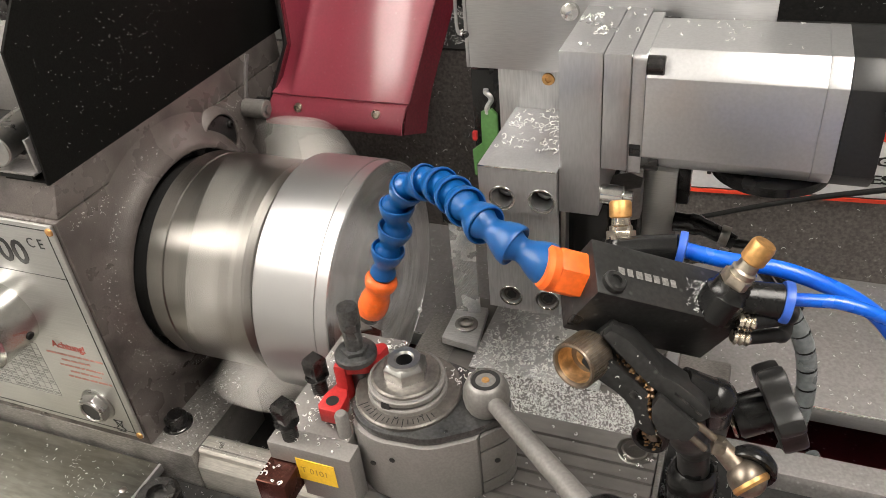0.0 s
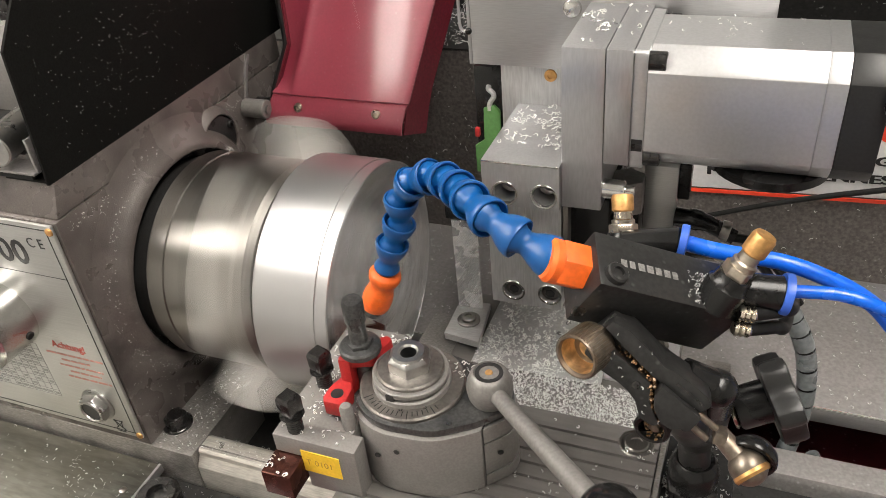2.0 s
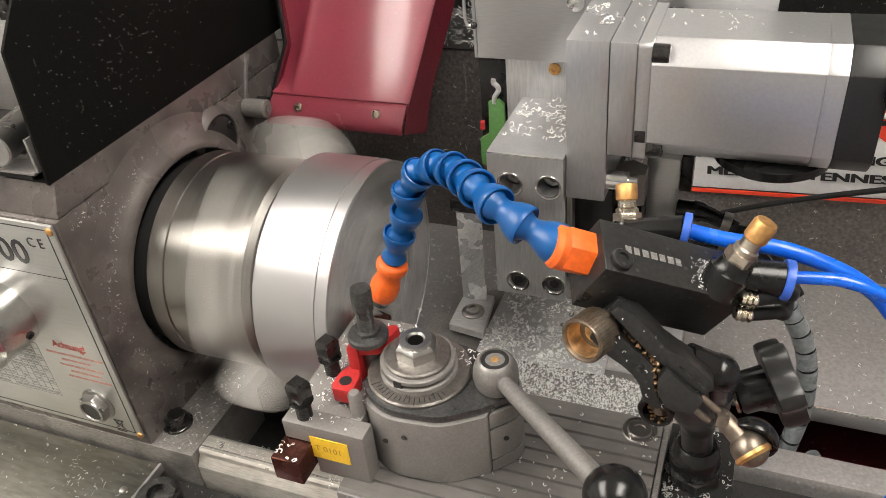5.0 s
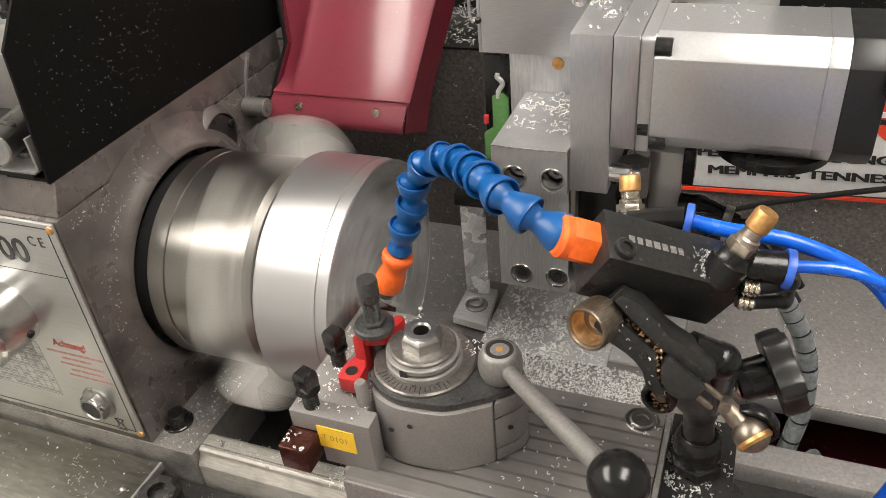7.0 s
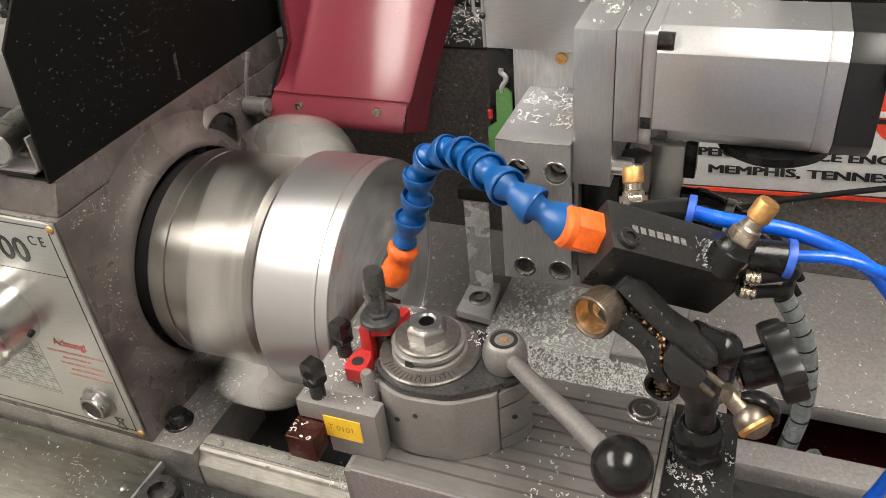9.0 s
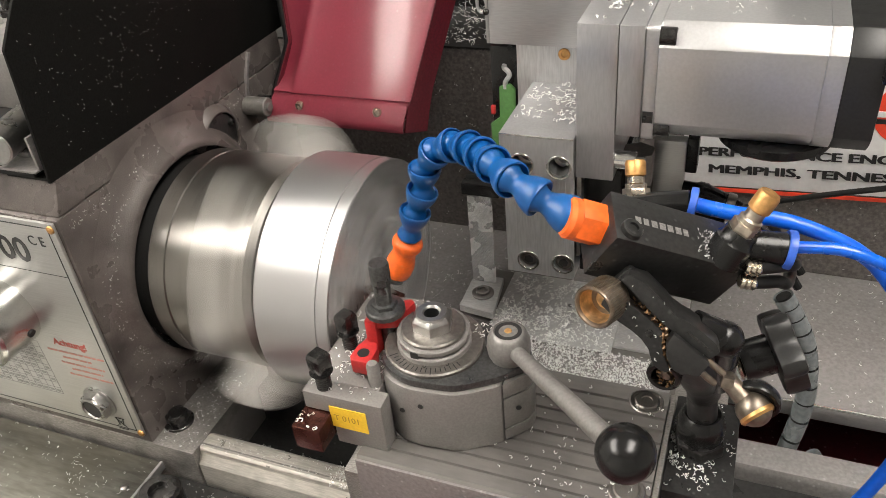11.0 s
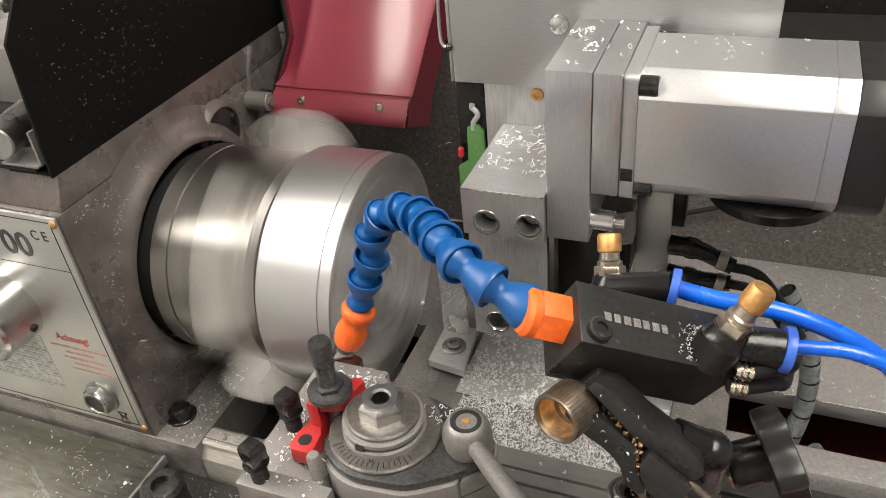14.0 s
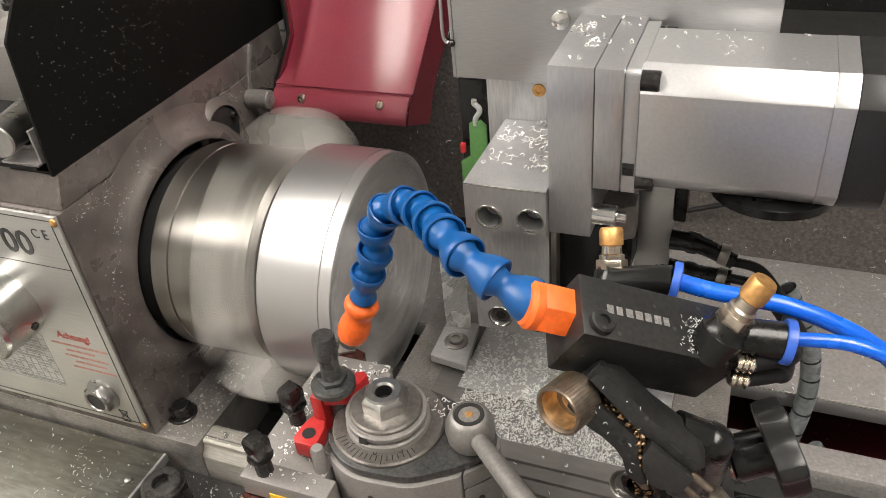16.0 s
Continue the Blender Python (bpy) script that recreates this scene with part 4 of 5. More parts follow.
def build_toolpost():
    t = thing("tool_post", "grey quick-change tool post with a silver centre nut", "tool post", (53, -87, -27.6), on=C)

    def outline(r1, r2, flat=33.6):
        pts = []
        for (px, py, r) in ((52, -87.5, r1), (63, -88.2, r1 - 1.6), (75, -87.0, r1 - 7.2), (86.5, -84.5, r2)):
            pts += [(px + r * math.cos(2 * math.pi * k / 56), py + r * math.sin(2 * math.pi * k / 56)) for k in range(56)]
        pts = sorted({(round(max(flat, a), 3), round(b, 3)) for a, b in pts})

        def half(seq):
            h = []
            for p in seq:
                while len(h) > 1 and (h[-1][0] - h[-2][0]) * (p[1] - h[-2][1]) - (h[-1][1] - h[-2][1]) * (p[0] - h[-2][0]) <= 0:
                    h.pop()
                h.append(p)
            return h
        hull = half(pts)[:-1] + half(pts[::-1])[:-1]
        u = []
        for p in hull:
            if not u or (V(*p) - V(*u[-1])).length > 0.5:
                u.append(p)
        return u
    def clip(poly, x, keep_left):
        out = []
        for (ax_, ay), (bx, by) in zip(poly, poly[1:] + poly[:1]):
            ia, ib = (ax_ < x) == keep_left, (bx < x) == keep_left
            if ia:
                out.append((ax_, ay))
            if ia != ib:
                f = (x - ax_) / (bx - ax_)
                out.append((x, ay + f * (by - ay)))
        return out
    full = outline(26.6, 12.6)
    part("post_body", prism(clip(full, 88.4, True), -27.5, 8.6, 0.8), M["post"], t, "phosphated steel body", smooth=40)
    cap = clip(outline(26.5, 12.5), 89.0, False)
    for a, b in ((-27.5, -20.6), (-19.8, -1.2), (-0.4, 8.4)):
        part("latch_segment", prism(cap, a, b, 0.6), M["post"], t, smooth=40)
    part("latch_core", prism(outline(25, 11.2), -27, 8.0, 0.0), M["post_dark"], t, smooth=40)
    part("top_ring", prism(outline(24.9, 11.4, 31.5), 8.8, 12.8, 0.9), M["post_dark"], t, "dark top plate", smooth=40)
    cx, cy = 52.5, -87
    part("dial", lathe([(23.4, 12.8), (23.4, 14.2), (22.6, 15.0), (0, 15.0)], (cx, cy, 0), seg=72), M["dial"], t, "engraved dial ring")
    for k in range(17):
        a = radians(-136 + 6.2 * k)
        L = 3.4 if k % 5 else 5
        bm = box(-0.2, 0.2, 18.4 + (5 - L) * 0.2, 18 + L, 14.96, 15.06, 0)
        bm.transform(Matrix.Translation((cx, cy, 0)) @ Matrix.Rotation(a - math.pi / 2, 4, "Z"))
        part("dial_mark", bm, M["ink"], t, smooth=0)
    for w, a in (("6", -84), ("5", -50), ("7", -118)):
        q = radians(a)
        text("dial_number", w, 4.2, Matrix.Translation((cx + 18.6 * math.cos(q), cy + 18.6 * math.sin(q), 15.02)) @ pose(0, 0, 0, 0, 0, a + 90), M["ink"], t, 0.05, "CENTER")
    part("lower_ring", lathe([(17.4, 15), (17.4, 17.2), (16.6, 18), (15.2, 18.2), (15.2, 19.4), (16.8, 19.6), (17.0, 21.6), (16.4, 22.2), (12, 22.3)], (cx, cy, 0), seg=56), M["post"], t, "grey ring stack")
    # black box for the dark of the gap
    part("ring_gap", box(cx - 4.6, cx - 1.0, cy - 17.2, cy - 14, 18.1, 21.2, 0), M["ink"], t, smooth=0)
    part("washer", lathe([(15.0, 22.2), (15.0, 23.4), (14.2, 24.2), (8, 24.4)], (cx, cy, 0), seg=48), M["dial"], t)
    nut = join(bevelled(lathe([(9.8, 24.3), (9.8, 29.4), (8.0, 31.6), (4.5, 31.6)], (cx, cy, 0), seg=6, turn=0.25, caps=False), 0.4),
               lathe([(7.6, 31.2), (7.0, 32.4), (4.4, 32.4), (3.6, 31.5), (3.6, 26)], (cx, cy, 0), seg=30, caps=False))
    part("nut", nut, M["nut"], t, "bright hexagon nut", smooth=20)
    # black lining puts the hole's shade into its colour
    part("nut_hole", lathe([(3.56, 31.2), (3.5, 25.6), (0, 25.5)], (cx, cy, 0), seg=20, caps=False), M["ink"], t)
    for p, q in (((45, -113.9, -6), (45, -115, -6)), ((54.5, -114.0, -1), (54.5, -115, -1)), ((94.5, -95, -9), (95, -96, -9))):
        # small black discs for the dark of the pin holes
        part("pin_hole", rod(p, V(*p) + (V(*q) - V(*p)) * 0.3, 1.3, seg=12), M["ink"], t)
    # lever
    v = thing("clamp_lever", "satin grey clamping lever with a black ball grip", "lever", (87, -85, 12.8), on=C)
    hub = [(8.5, 12.9), (9.4, 15), (10.0, 19), (9.6, 23), (8.2, 26.4), (7.0, 27.6), (6.4, 27.8), (6.2, 27.3), (5.0, 27.3), (0, 27.6)]
    part("hub", lathe(hub, (88, -85.5, 0), seg=36), M["lever"], v, smooth=50)
    # recess shade drawn as a black ring
    part("hub_ring", lathe([(6.1, 27.35), (5.9, 27.75), (4.4, 27.8), (4.2, 27.4)], (88, -85.5, 0), seg=30, caps=False), M["ink"], v, "black ring for the recess shade")
    part("hub_dot", lathe([(1.7, 0), (1.4, 0.5), (0, 0.6)], (88, -85.5, 27.5), seg=16), M["brass"], v, "brass centre dot")
    a, b = V(90, -88, 20), V(143, -143, 37.5)
    part("stem", tube([a, a + (b - a) * 0.15, a + (b - a) * 0.5, b], lambda u: 6.5 - 3.2 * min(1, u * 5) + 0.9 * u, 18), M["lever"], v)
    part("grip", ball((150.3, -150.5, 41), 10.6, 40), M["plastic"], v, "glossy black ball")


def build_tool_holder():
    h = thing("tool_holder", "grey steel tool holder with a yellow label", "tool holder", (18, -84, -30), on=C)
    sec = [(-2, 1.0), (38.4, 1.0), (38.4, -29), (12, -29), (12, -9.6), (-2, -9.6)]
    part("holder_body", prism(sec, -121.8, -112, 0.7, ALONG_Y), M["post"], h, smooth=25)
    sec2 = [(-2, 0.98), (33.2, 0.98), (33.2, -27.4), (12, -27.4), (12, -9.6), (-2, -9.6)]
    part("holder_back", prism(sec2, -112.1, -45, 0.7, ALONG_Y), M["post"], h, smooth=25)
    part("label", box(11.2, 30, -122.15, -121.7, -18.2, -5.0, 0), M["yellow"], h, "yellow paper label", smooth=0)
    text("label_text", "T 0101", 5.0, on_front(13.0, -122.2, -13.2), M["ink_faint"], h, 0.05, squeeze=0.95)
    for x, y in ((7.5, -116.5), (7.0, -88)):
        part("clamp_screw", join(lathe([(3.4, 0), (3.7, 0.6), (3.4, 1.2), (3.7, 1.8), (3.4, 2.4), (3.7, 3), (3.4, 3.6), (3.7, 4.2), (3.4, 4.8), (3.7, 5.4), (3.4, 6), (3.7, 6.6),
                                        (3.2, 7.6), (3.2, 9), (5.6, 10)], (x, y, 1), seg=16),
                                 bevelled(lathe([(4.2, 9.6), (5.5, 12.5), (5.7, 19), (4.6, 21.2), (0, 21.3)], (x, y, 1), seg=4, turn=0.5), 0.35)),
             M["dark_steel"], h, "black square head clamp screw", 18)
    for x, y, z in ((30, -108.4, 14.6), (37, -58, 9)):
        part("guide_pin", lathe([(3.0, 1), (3.0, z - 1.6), (2.2, z - 0.3), (0, z)], (x, y, 0), seg=20), M["post"], h)
    part("height_stud", join(rod((28, -85, 1), (28, -85, 27), 3.6), lathe([(9.4, 25.9), (9.4, 28.2), (8.6, 29.2), (4.6, 29.8), (4.0, 31), (4.0, 42), (4.4, 42.2)], (28, -85, 0), seg=32),
                              hexa((28, -85, 28), (28, -85, 31.5), 6.4, 0.6),
                              lathe([(3.2, 41.5), (4.7, 42.6), (4.8, 52.6), (4.3, 53.8), (0, 54.0)], (28, -85, 0), seg=28)), M["post_dark"], h, "dark height adjusting stud")
    c = part("clip", prism([(18.5, -88), (20, -80.5), (29, -78), (36, -73), (39, -75), (38, -80), (34, -88), (25, -91.5)], 18.8, 25.8, 1.3), M["red"], h, "red height clip")
    part("clip_arm", prism([(16.0, -104), (17.6, -106.4), (25.6, -106.4), (27.2, -104), (26.6, -96), (24.5, -92), (25.5, -86), (18.6, -84), (17.8, -92), (16.2, -97)], 3.2, 11.4, 1.0), M["red"], c)
    part("clip_riser", box(19.4, 25.4, -92.5, -85.5, 5, 24, 1.5), M["red"], c)
    # flat black disc for the shade inside the hole
    part("clip_hole", lathe([(2.9, 0), (2.9, 0.25), (0, 0.25)], (21.5, -100.5, 11.4), seg=20), M["ink"], c)
    tl = thing("turning_tool", "dark brown turning tool clamped in the holder", "turning tool", (4, -90, -24), on=C)
    part("shank", box(-3.2, 11.4, -134, -38, -24.3, -10.4, 0.8), M["tool"], tl)
    part("tool_head", prism([(-4.5, -40), (11, -40), (9, -28), (-5.2, -24)], -22, -11.4, 0.5), M["tool"], tl)
    part("insert", prism([(-6.4, -22), (-4.2, -34), (4.5, -29)], -13.6, -10.3, 0.25), M["dial"], tl, "small cutting insert")
    sp = scatter(rnd, 190, 0, 32, -119, -48, 1.05, 0.2) + scatter(rnd, 45, 22, 34, -72, -46, 1.05) + scatter(rnd, 14, 58, 74, -80, -70, 15.05)
    sp += scatter(rnd, 12, 60, 84, -74, -68, 12.9) + scatter(rnd, 12, -2, 10, -133, -123, -10.3)
    solo("holder_chips", curls(sp, rnd, 0.5, 0.95, 0.16), M["chip"], "curled chips on the tool holder and dial", "chips", (20, -84, 1), kind="stuff", on=C)


def build_coolant():
    # the jointed hose
    t = thing("coolant_hose", "blue jointed coolant hose with orange nozzle and nut", "coolant hose", (80, -70, 100), on=C)
    path = spline([(122, -96, 97.3), (117.8, -95.9, 98.7), (109.8, -95.2, 102), (102.4, -93.6, 105.2), (93.9, -90.2, 107.9), (85.3, -83.1, 108.8), (74.1, -69.7, 105.8),
                   (62.4, -58.3, 102.3), (51.5, -52.2, 97.5), (42.6, -49.6, 90.2), (38.4, -48.4, 80.8), (37.0, -48, 72), (33.6, -48, 62.6), (29.4, -48, 54), (26.6, -48, 42.4)], 24)
    leng = [0.0]
    for a, b in zip(path, path[1:]):
        leng.append(leng[-1] + (b - a).length)

    def at(s):
        s = max(0, min(leng[-1] - 1e-3, s))
        k = next(i for i in range(len(leng) - 1) if leng[i + 1] >= s)
        f = (s - leng[k]) / (leng[k + 1] - leng[k])
        return path[k].lerp(path[k + 1], f)
    n = 11
    step = (leng[-1] - 8) / n
    for k in range(n):
        s = 4 + step * k
        a, b = at(s), at(s + step)
        d = b - a
        u = d.length
        pr = [(5.0, u * 0.2), (6.5, 0.5), (7.1, -0.3), (7.6, -0.1), (7.8, 0.7), (7.65, u * 0.14), (7.2, u * 0.28), (6.3, u * 0.46), (5.2, u * 0.62), (4.6, u * 0.74), (4.4, u * 0.82), (4.8, u * 0.92), (5.8, u + 0.6), (6.1, u + 2.2), (4.9, u + 4.0)]
        part("hose_segment", lathe(pr, a, d, 30), M["blue"], t, smooth=42)
    d = V(-10.6, -2.5, -27).normalized()
    tipb = V(26.0, -48.0, 41.2)
    part("nozzle", lathe([(4.5, -1), (7.3, 0.2), (7.8, 1.6), (7.5, 4), (6.6, 5.8), (5.8, 8.0), (6.3, 10.2), (7.1, 13.4), (7.4, 16.4), (7.0, 20.4), (6.3, 22.4), (4.2, 22.9), (3.4, 21.5)],
                         tipb, d, 30), M["orange"], t, "orange nozzle", 50)
    part("nozzle_tip", lathe([(4.8, 21.9), (4.6, 26.6), (3.0, 26.6), (3.0, 22.5)], tipb, d, 22), M["post_dark"], t)
    q = V(120.6, -97.6, 98.6)
    u = V(.81, .41, -.42).normalized()
    part("hose_nut", join(hexa(q - u * 1, q + u * 10.5, 8.6, 0.9, 0.4), lathe([(6.6, -4), (7.8, -2.5), (7.8, 0)], q - u * 1, u, 28)), M["orange"], t, "orange hexagon hose nut", 30)

    # mixing block
    b = thing("mist_block", "black anodised spray mixing block with brass valves", "spray unit", (158, -86, 92), on=C)
    n1 = V(.51, -.13, .85)
    n1 = (n1 - n1.dot(u) * u).normalized()
    w = n1.cross(u).normalized()         # along the lettered face, upwards
    O = V(150.5, -89.3, 94.6)            # middle of the lettering
    F = Matrix.Translation(O) @ Matrix((u, w, n1)).transposed().to_4x4()

    def put(bm):
        bm.transform(F)
        return bm
    part("block", put(box(-20.5, 35, -10.8, 10.8, -24, 0, 0.7)), M["black"], b)
    x = -11.6
    for k, wd in enumerate((2.3, 2.1, 2.4, 2.5, 2.3, 2.4, 2.0)):
        bm = put(box(x, x + wd, -1.5, 1.5, 0.05, 0.15, 0))
        part("logo_mark", bm, M["white"], b, "pale worn logo mark", smooth=0)
        x += 3.35
    sp = [(F @ V(rnd.gauss(23, 3.8), rnd.uniform(-10.5, 4), 0.1), n1) for _ in range(300)]
    solo("block_residue", curls(sp, rnd, 0.1, 0.34, 0.08), M["chip"], "fine chips stuck on the black spray block", "chips", (165, -86, 88), kind="stuff", on=C)
    part("cap_screw", put(lathe([(4, 0), (4, 2), (3.4, 2.6), (2, 2.6), (2, 1.4), (0, 1.4)], (-14.5, -6.0, 0), (0, 0, 1), 20)), M["black"], b)

    def valve(base, tip, ring=True):
        base, tip = V(*base), V(*tip)
        d = (tip - base)
        L = d.length
        v = part("valve", lathe([(7.4, 0), (7.4, L * .3), (6.4, L * .34), (6.0, L * .44)], base, d, 26), M["plastic"], b)
        part("valve_neck", join(hexa(base + d * .42, base + d * .56, 5.6, 0.4), lathe([(4.4, L * .55), (4.4, L * .62), (3.6, L * .64), (3.4, L * .76)], base, d, 22)), M["nickel"], v, "nickel plated neck")
        part("valve_knob", lathe([(3.5, L * .74), (4.2, L * .76), (4.2, L * .95), (3.6, L * .99), (0, L)], base, d, 26), M["brass"], v, "brass adjusting knob")
    valve((137.5, -62, 76), (133.4, -48.5, 98.5))
    valve((171.5, -84, 80), (184.8, -79.5, 108))
    part("fitting", tube([(137, -62, 84.5), (147, -61.5, 86.8), (157, -61, 88.4)], 5.3, 20), M["plastic"], b)
    part("fitting_ring", lathe([(6.4, 0), (6.6, 0.6), (6.6, 2.6), (5, 3)], (156.6, -61, 88.5), (1, 0.02, -0.12), 26), M["tube_ring"], b, "blue release ring")
    part("fitting", rod((178, -80, 85), (193, -77, 83.5), 6.0, 6.2, 24, 0.5), M["plastic"], b)
    part("fitting_ring", lathe([(7.0, 0), (7.3, 0.7), (7.3, 2.8), (5, 3.2)], (192.6, -77, 83.6), (1, 0.1, -0.15), 26), M["tube_ring"], b, "blue release ring")
    for p in ((180, -87, 80.5), (179, -88, 74.5)):
        part("hose_barb", lathe([(2.2, 0), (2.9, 1), (2.2, 2), (2.9, 3), (2.2, 4), (2.9, 5), (2.2, 6)], p, (0.9, 0.3, -0.25), 18), M["nickel"], b)
    h1 = thing("air_tube", "bright blue plastic air tube", "air tube", (190, -62, 85), group="air tubes", on=C)
    part("tube", tube([(157, -61, 88.5), (172, -62, 87), (192, -62, 86), (208, -62, 81.5), (220, -62, 75.5), (229, -62, 67.5), (241, -62, 50), (251, -62, 22), (255, -62, -10), (250.5, -62, -40), (240, -62, -75)], 3.0, 18), M["tube"], h1)
    h2 = thing("air_tube", "bright blue plastic air tube", "air tube", (210, -76, 80), group="air tubes", on=C)
    part("tube", tube([(193, -76, 83.7), (201, -75, 84.2), (211, -74, 84.2), (221, -74, 82), (232, -73, 76), (246, -72, 60), (258, -72, 36)], 2.3, 16), M["tube"], h2)
    k = thing("coolant_cable", "thin black hoses leaving the spray block", "hose", (190, -75, 65), on=C)
    for p, e in (((184.5, -85.5, 79.5), (198, -66, 70)), ((183.5, -86.5, 73.5), (197, -64, 60))):
        m_ = (V(*p) + V(*e)) / 2 + V(2, -2, 2)
        part("hose", tube([p, m_, e, (201, -10, 36), (203, 34, 2), (206, 60, -12)], 2.5, 12), M["rubber"], k)

    # articulated arm
    a = thing("magic_arm", "black articulated holding arm with brass cup and star knob", "holding arm", (174, -70, -36), on=C)
    part("foot_block", box(160.2, 190, -100, -40, -60, -36.4, 0.8), M["black"], a)
    part("foot_nut", hexa((173, -70, -36.4), (173, -70, -30), 11.8, 0.8, 0.2), M["dark_steel"], a)
    part("foot_cup", lathe([(9.4, 0), (10.6, 3), (10.8, 9), (9.6, 14), (8.0, 15.5), (6.4, 15)], (173, -70, -30), (0, 0, 1), 32), M["plastic"], a)
    part("post", rod((173, -70, -18), (171, -74, 8), 6.6, 6.6, 26, 0.4), M["black"], a)
    P1, P2 = V(146, -104, 76), V(174, -110, 49)
    ax = (P2 - P1).normalized()
    sd = ax.cross(V(0, -1, 0.4)).normalized()
    up = sd.cross(ax).normalized()
    G = Matrix.Translation(P1) @ Matrix((ax, sd, up)).transposed().to_4x4()
    L = (P2 - P1).length

    def on_arm(bm):
        bm.transform(G)
        return bm
    lever = [(-9, 4.5), (-2.8, 5.0), (6.4, 3.6), (14.9, 2.4), (17.2, 4.0), (19.6, 6.6), (23.4, 8.2), (28.7, 9.9), (28.2, 11.8), (26.4, 12.8), (23.6, 13.4), (21, 12.6), (17.5, 10.8), (13, 10.3),
             (8.4, 10.9), (2.8, 12.4), (-6, 13)]
    part("front_lever", on_arm(prism(lever, 0, 7, 0.6)), M["black"], a, "curved front lever")
    part("lever_pin", on_arm(lathe([(1.5, 6.9), (1.5, 7.2), (0.9, 7.4), (0, 7.1)], (13.0, 6.4, 0), (0, 0, 1), 16)), M["dark_steel"], a)
    rear = [(-9, -2.4), (-3, -4.8), (7, -5.3), (13.6, -5.0), (15.4, -6.2), (17.9, -7.2), (24, -8.6), (30, -9.4), (33.4, -8.2), (33.1, -3.6), (22.7, -1.5), (13.2, 0.4), (1.5, 0.9), (-9, 1.2)]
    part("rear_bar", on_arm(prism(rear, -7, 7, 0.7)), M["black"], a, "black slotted rear bar")
    part("bar_slot", on_arm(prism([(20, -4.9), (31, -6.6), (31.2, -5.8), (20.2, -4.1)], 6.9, 7.15, 0)), M["dark_steel"], a, smooth=0)
    part("arm_core", on_arm(prism([(-10, -3), (12, -4), (30, -8), (36, -2), (33, 6), (26, 11), (14, 9), (-8, 11)], -12, 1.5, 1.2)), M["black"], a)
    part("clamp_plate", on_arm(prism([(17.4, -1.0), (33.8, -3.4), (35.5, 2.6), (34.2, 4.4), (32.9, 4.6), (31.6, 7.0), (27.7, 8.4), (22.5, 6.8), (18.9, 3.8)], 2.5, 9.4, 0.6)), M["black"], a, "flat clamping plate")
    for (xa, ya), (xb, yb) in (((34.6, 2.0), (42.2, 0.9)), ((32.8, -2.7), (41.0, -4.0))):
        part("guide_rod", rod(G @ V(xa, ya, 6), G @ V(xb, yb, 6), 1.25, seg=14, bev=0.3), M["worn"], a)
    part("square_nut", on_arm(prism([(40.4, -3.9), (43.6, -6.4), (46.2, -2.9), (42.9, -0.3)], 2.6, 9.2, 0.5)), M["worn"], a, "square bolt head, oily brown")
    bc = V(189.6, -120.2, 43.4)
    part("ball_stud", join(ball(bc, 6.3, 34), rod(G @ V(43.4, -3.2, 5), bc, 3.3, 3.8)), M["worn"], a, "worn nickel ball stud")
    open_way = (up * 0.86 + sd * 0.42 + ax * 0.1).normalized()
    part("ball_cup", lathe([(3.0, -9), (6.0, -8), (7.9, -5.5), (8.3, -2.6), (7.9, -1.8), (6.9, -1.8), (6.6, -2.6)], bc - sd * 0.8 - ax * 0.5, open_way, 32), M["plastic"], a)
    part("ball_lip", lathe([(6.3, -1.0), (6.5, 0.2), (5.9, 1.2), (5.4, 1.0), (5.6, -1.0)], bc + (ax * 0.75 + up * 0.45) * 2.6, ax * 0.75 + up * 0.45, 32), M["brass"], a, "brassy lip round the ball")
    part("clamp_jaw", on_arm(lathe([(5.2, -3.5), (6.3, -2.5), (6.5, 1.5), (5.9, 2.3), (4.6, 2.2), (4.2, 1.2), (4.2, -3)], (31.5, 15.2, -1.5), (0.05, 0.35, 1), 30)), M["plastic"], a, "black clamp ring")
    part("jaw_bolt", on_arm(lathe([(3.6, -3), (3.6, -0.5), (2.4, 0.2), (1.6, 1.6), (0, 1.8)], (32.0, 14.4, -1.5), (0.05, 0.35, 1), 18)), M["worn"], a)
    part("knuckle", join(ball(G @ V(35.5, -9.0, -9), 7.0, 30), rod(G @ V(24, -4, -6), G @ V(35.5, -9.0, -9), 6.4), rod(G @ V(36, -9, -11), (176, -84, 20), 6.6, 6.6)), M["plastic"], a)
    part("lower_arm", tube([G @ V(31, 2, -6), (169, -94, 30), (171, -80, 14), (172, -73, 2)], 7.4, 22), M["black"], a)
    grime = [(-1, 3), (5, 2.4), (10, 2.0), (14, 1.2), (16, 2.4), (18, 4.6), (20.5, 7.0), (24, 8.8), (27.5, 10.2)]
    bm = new_bm()
    for k in range(150):
        f = rnd.random() ** 0.8 * (len(grime) - 1.001)
        (xa, ya), (xb, yb) = grime[int(f)], grime[int(f) + 1]
        f -= int(f)
        p = G @ V(xa + (xb - xa) * f + rnd.gauss(0, 0.5), ya + (yb - ya) * f + rnd.gauss(0, 0.7), rnd.uniform(1.4, 6.5))
        bm = join(bm, ball(p, rnd.uniform(0.25, 0.95), 6, rnd.uniform(0.4, 1.4), (rnd.uniform(-1, 1), rnd.uniform(-1, 1), 0.6)))
    for k in range(36):
        q = rnd.uniform(0, 6.28)
        p = G @ V(32 + rnd.uniform(2.4, 4.2) * math.cos(q), 14.6 + rnd.uniform(2.4, 4.2) * math.sin(q), rnd.uniform(-1.5, 1.2))
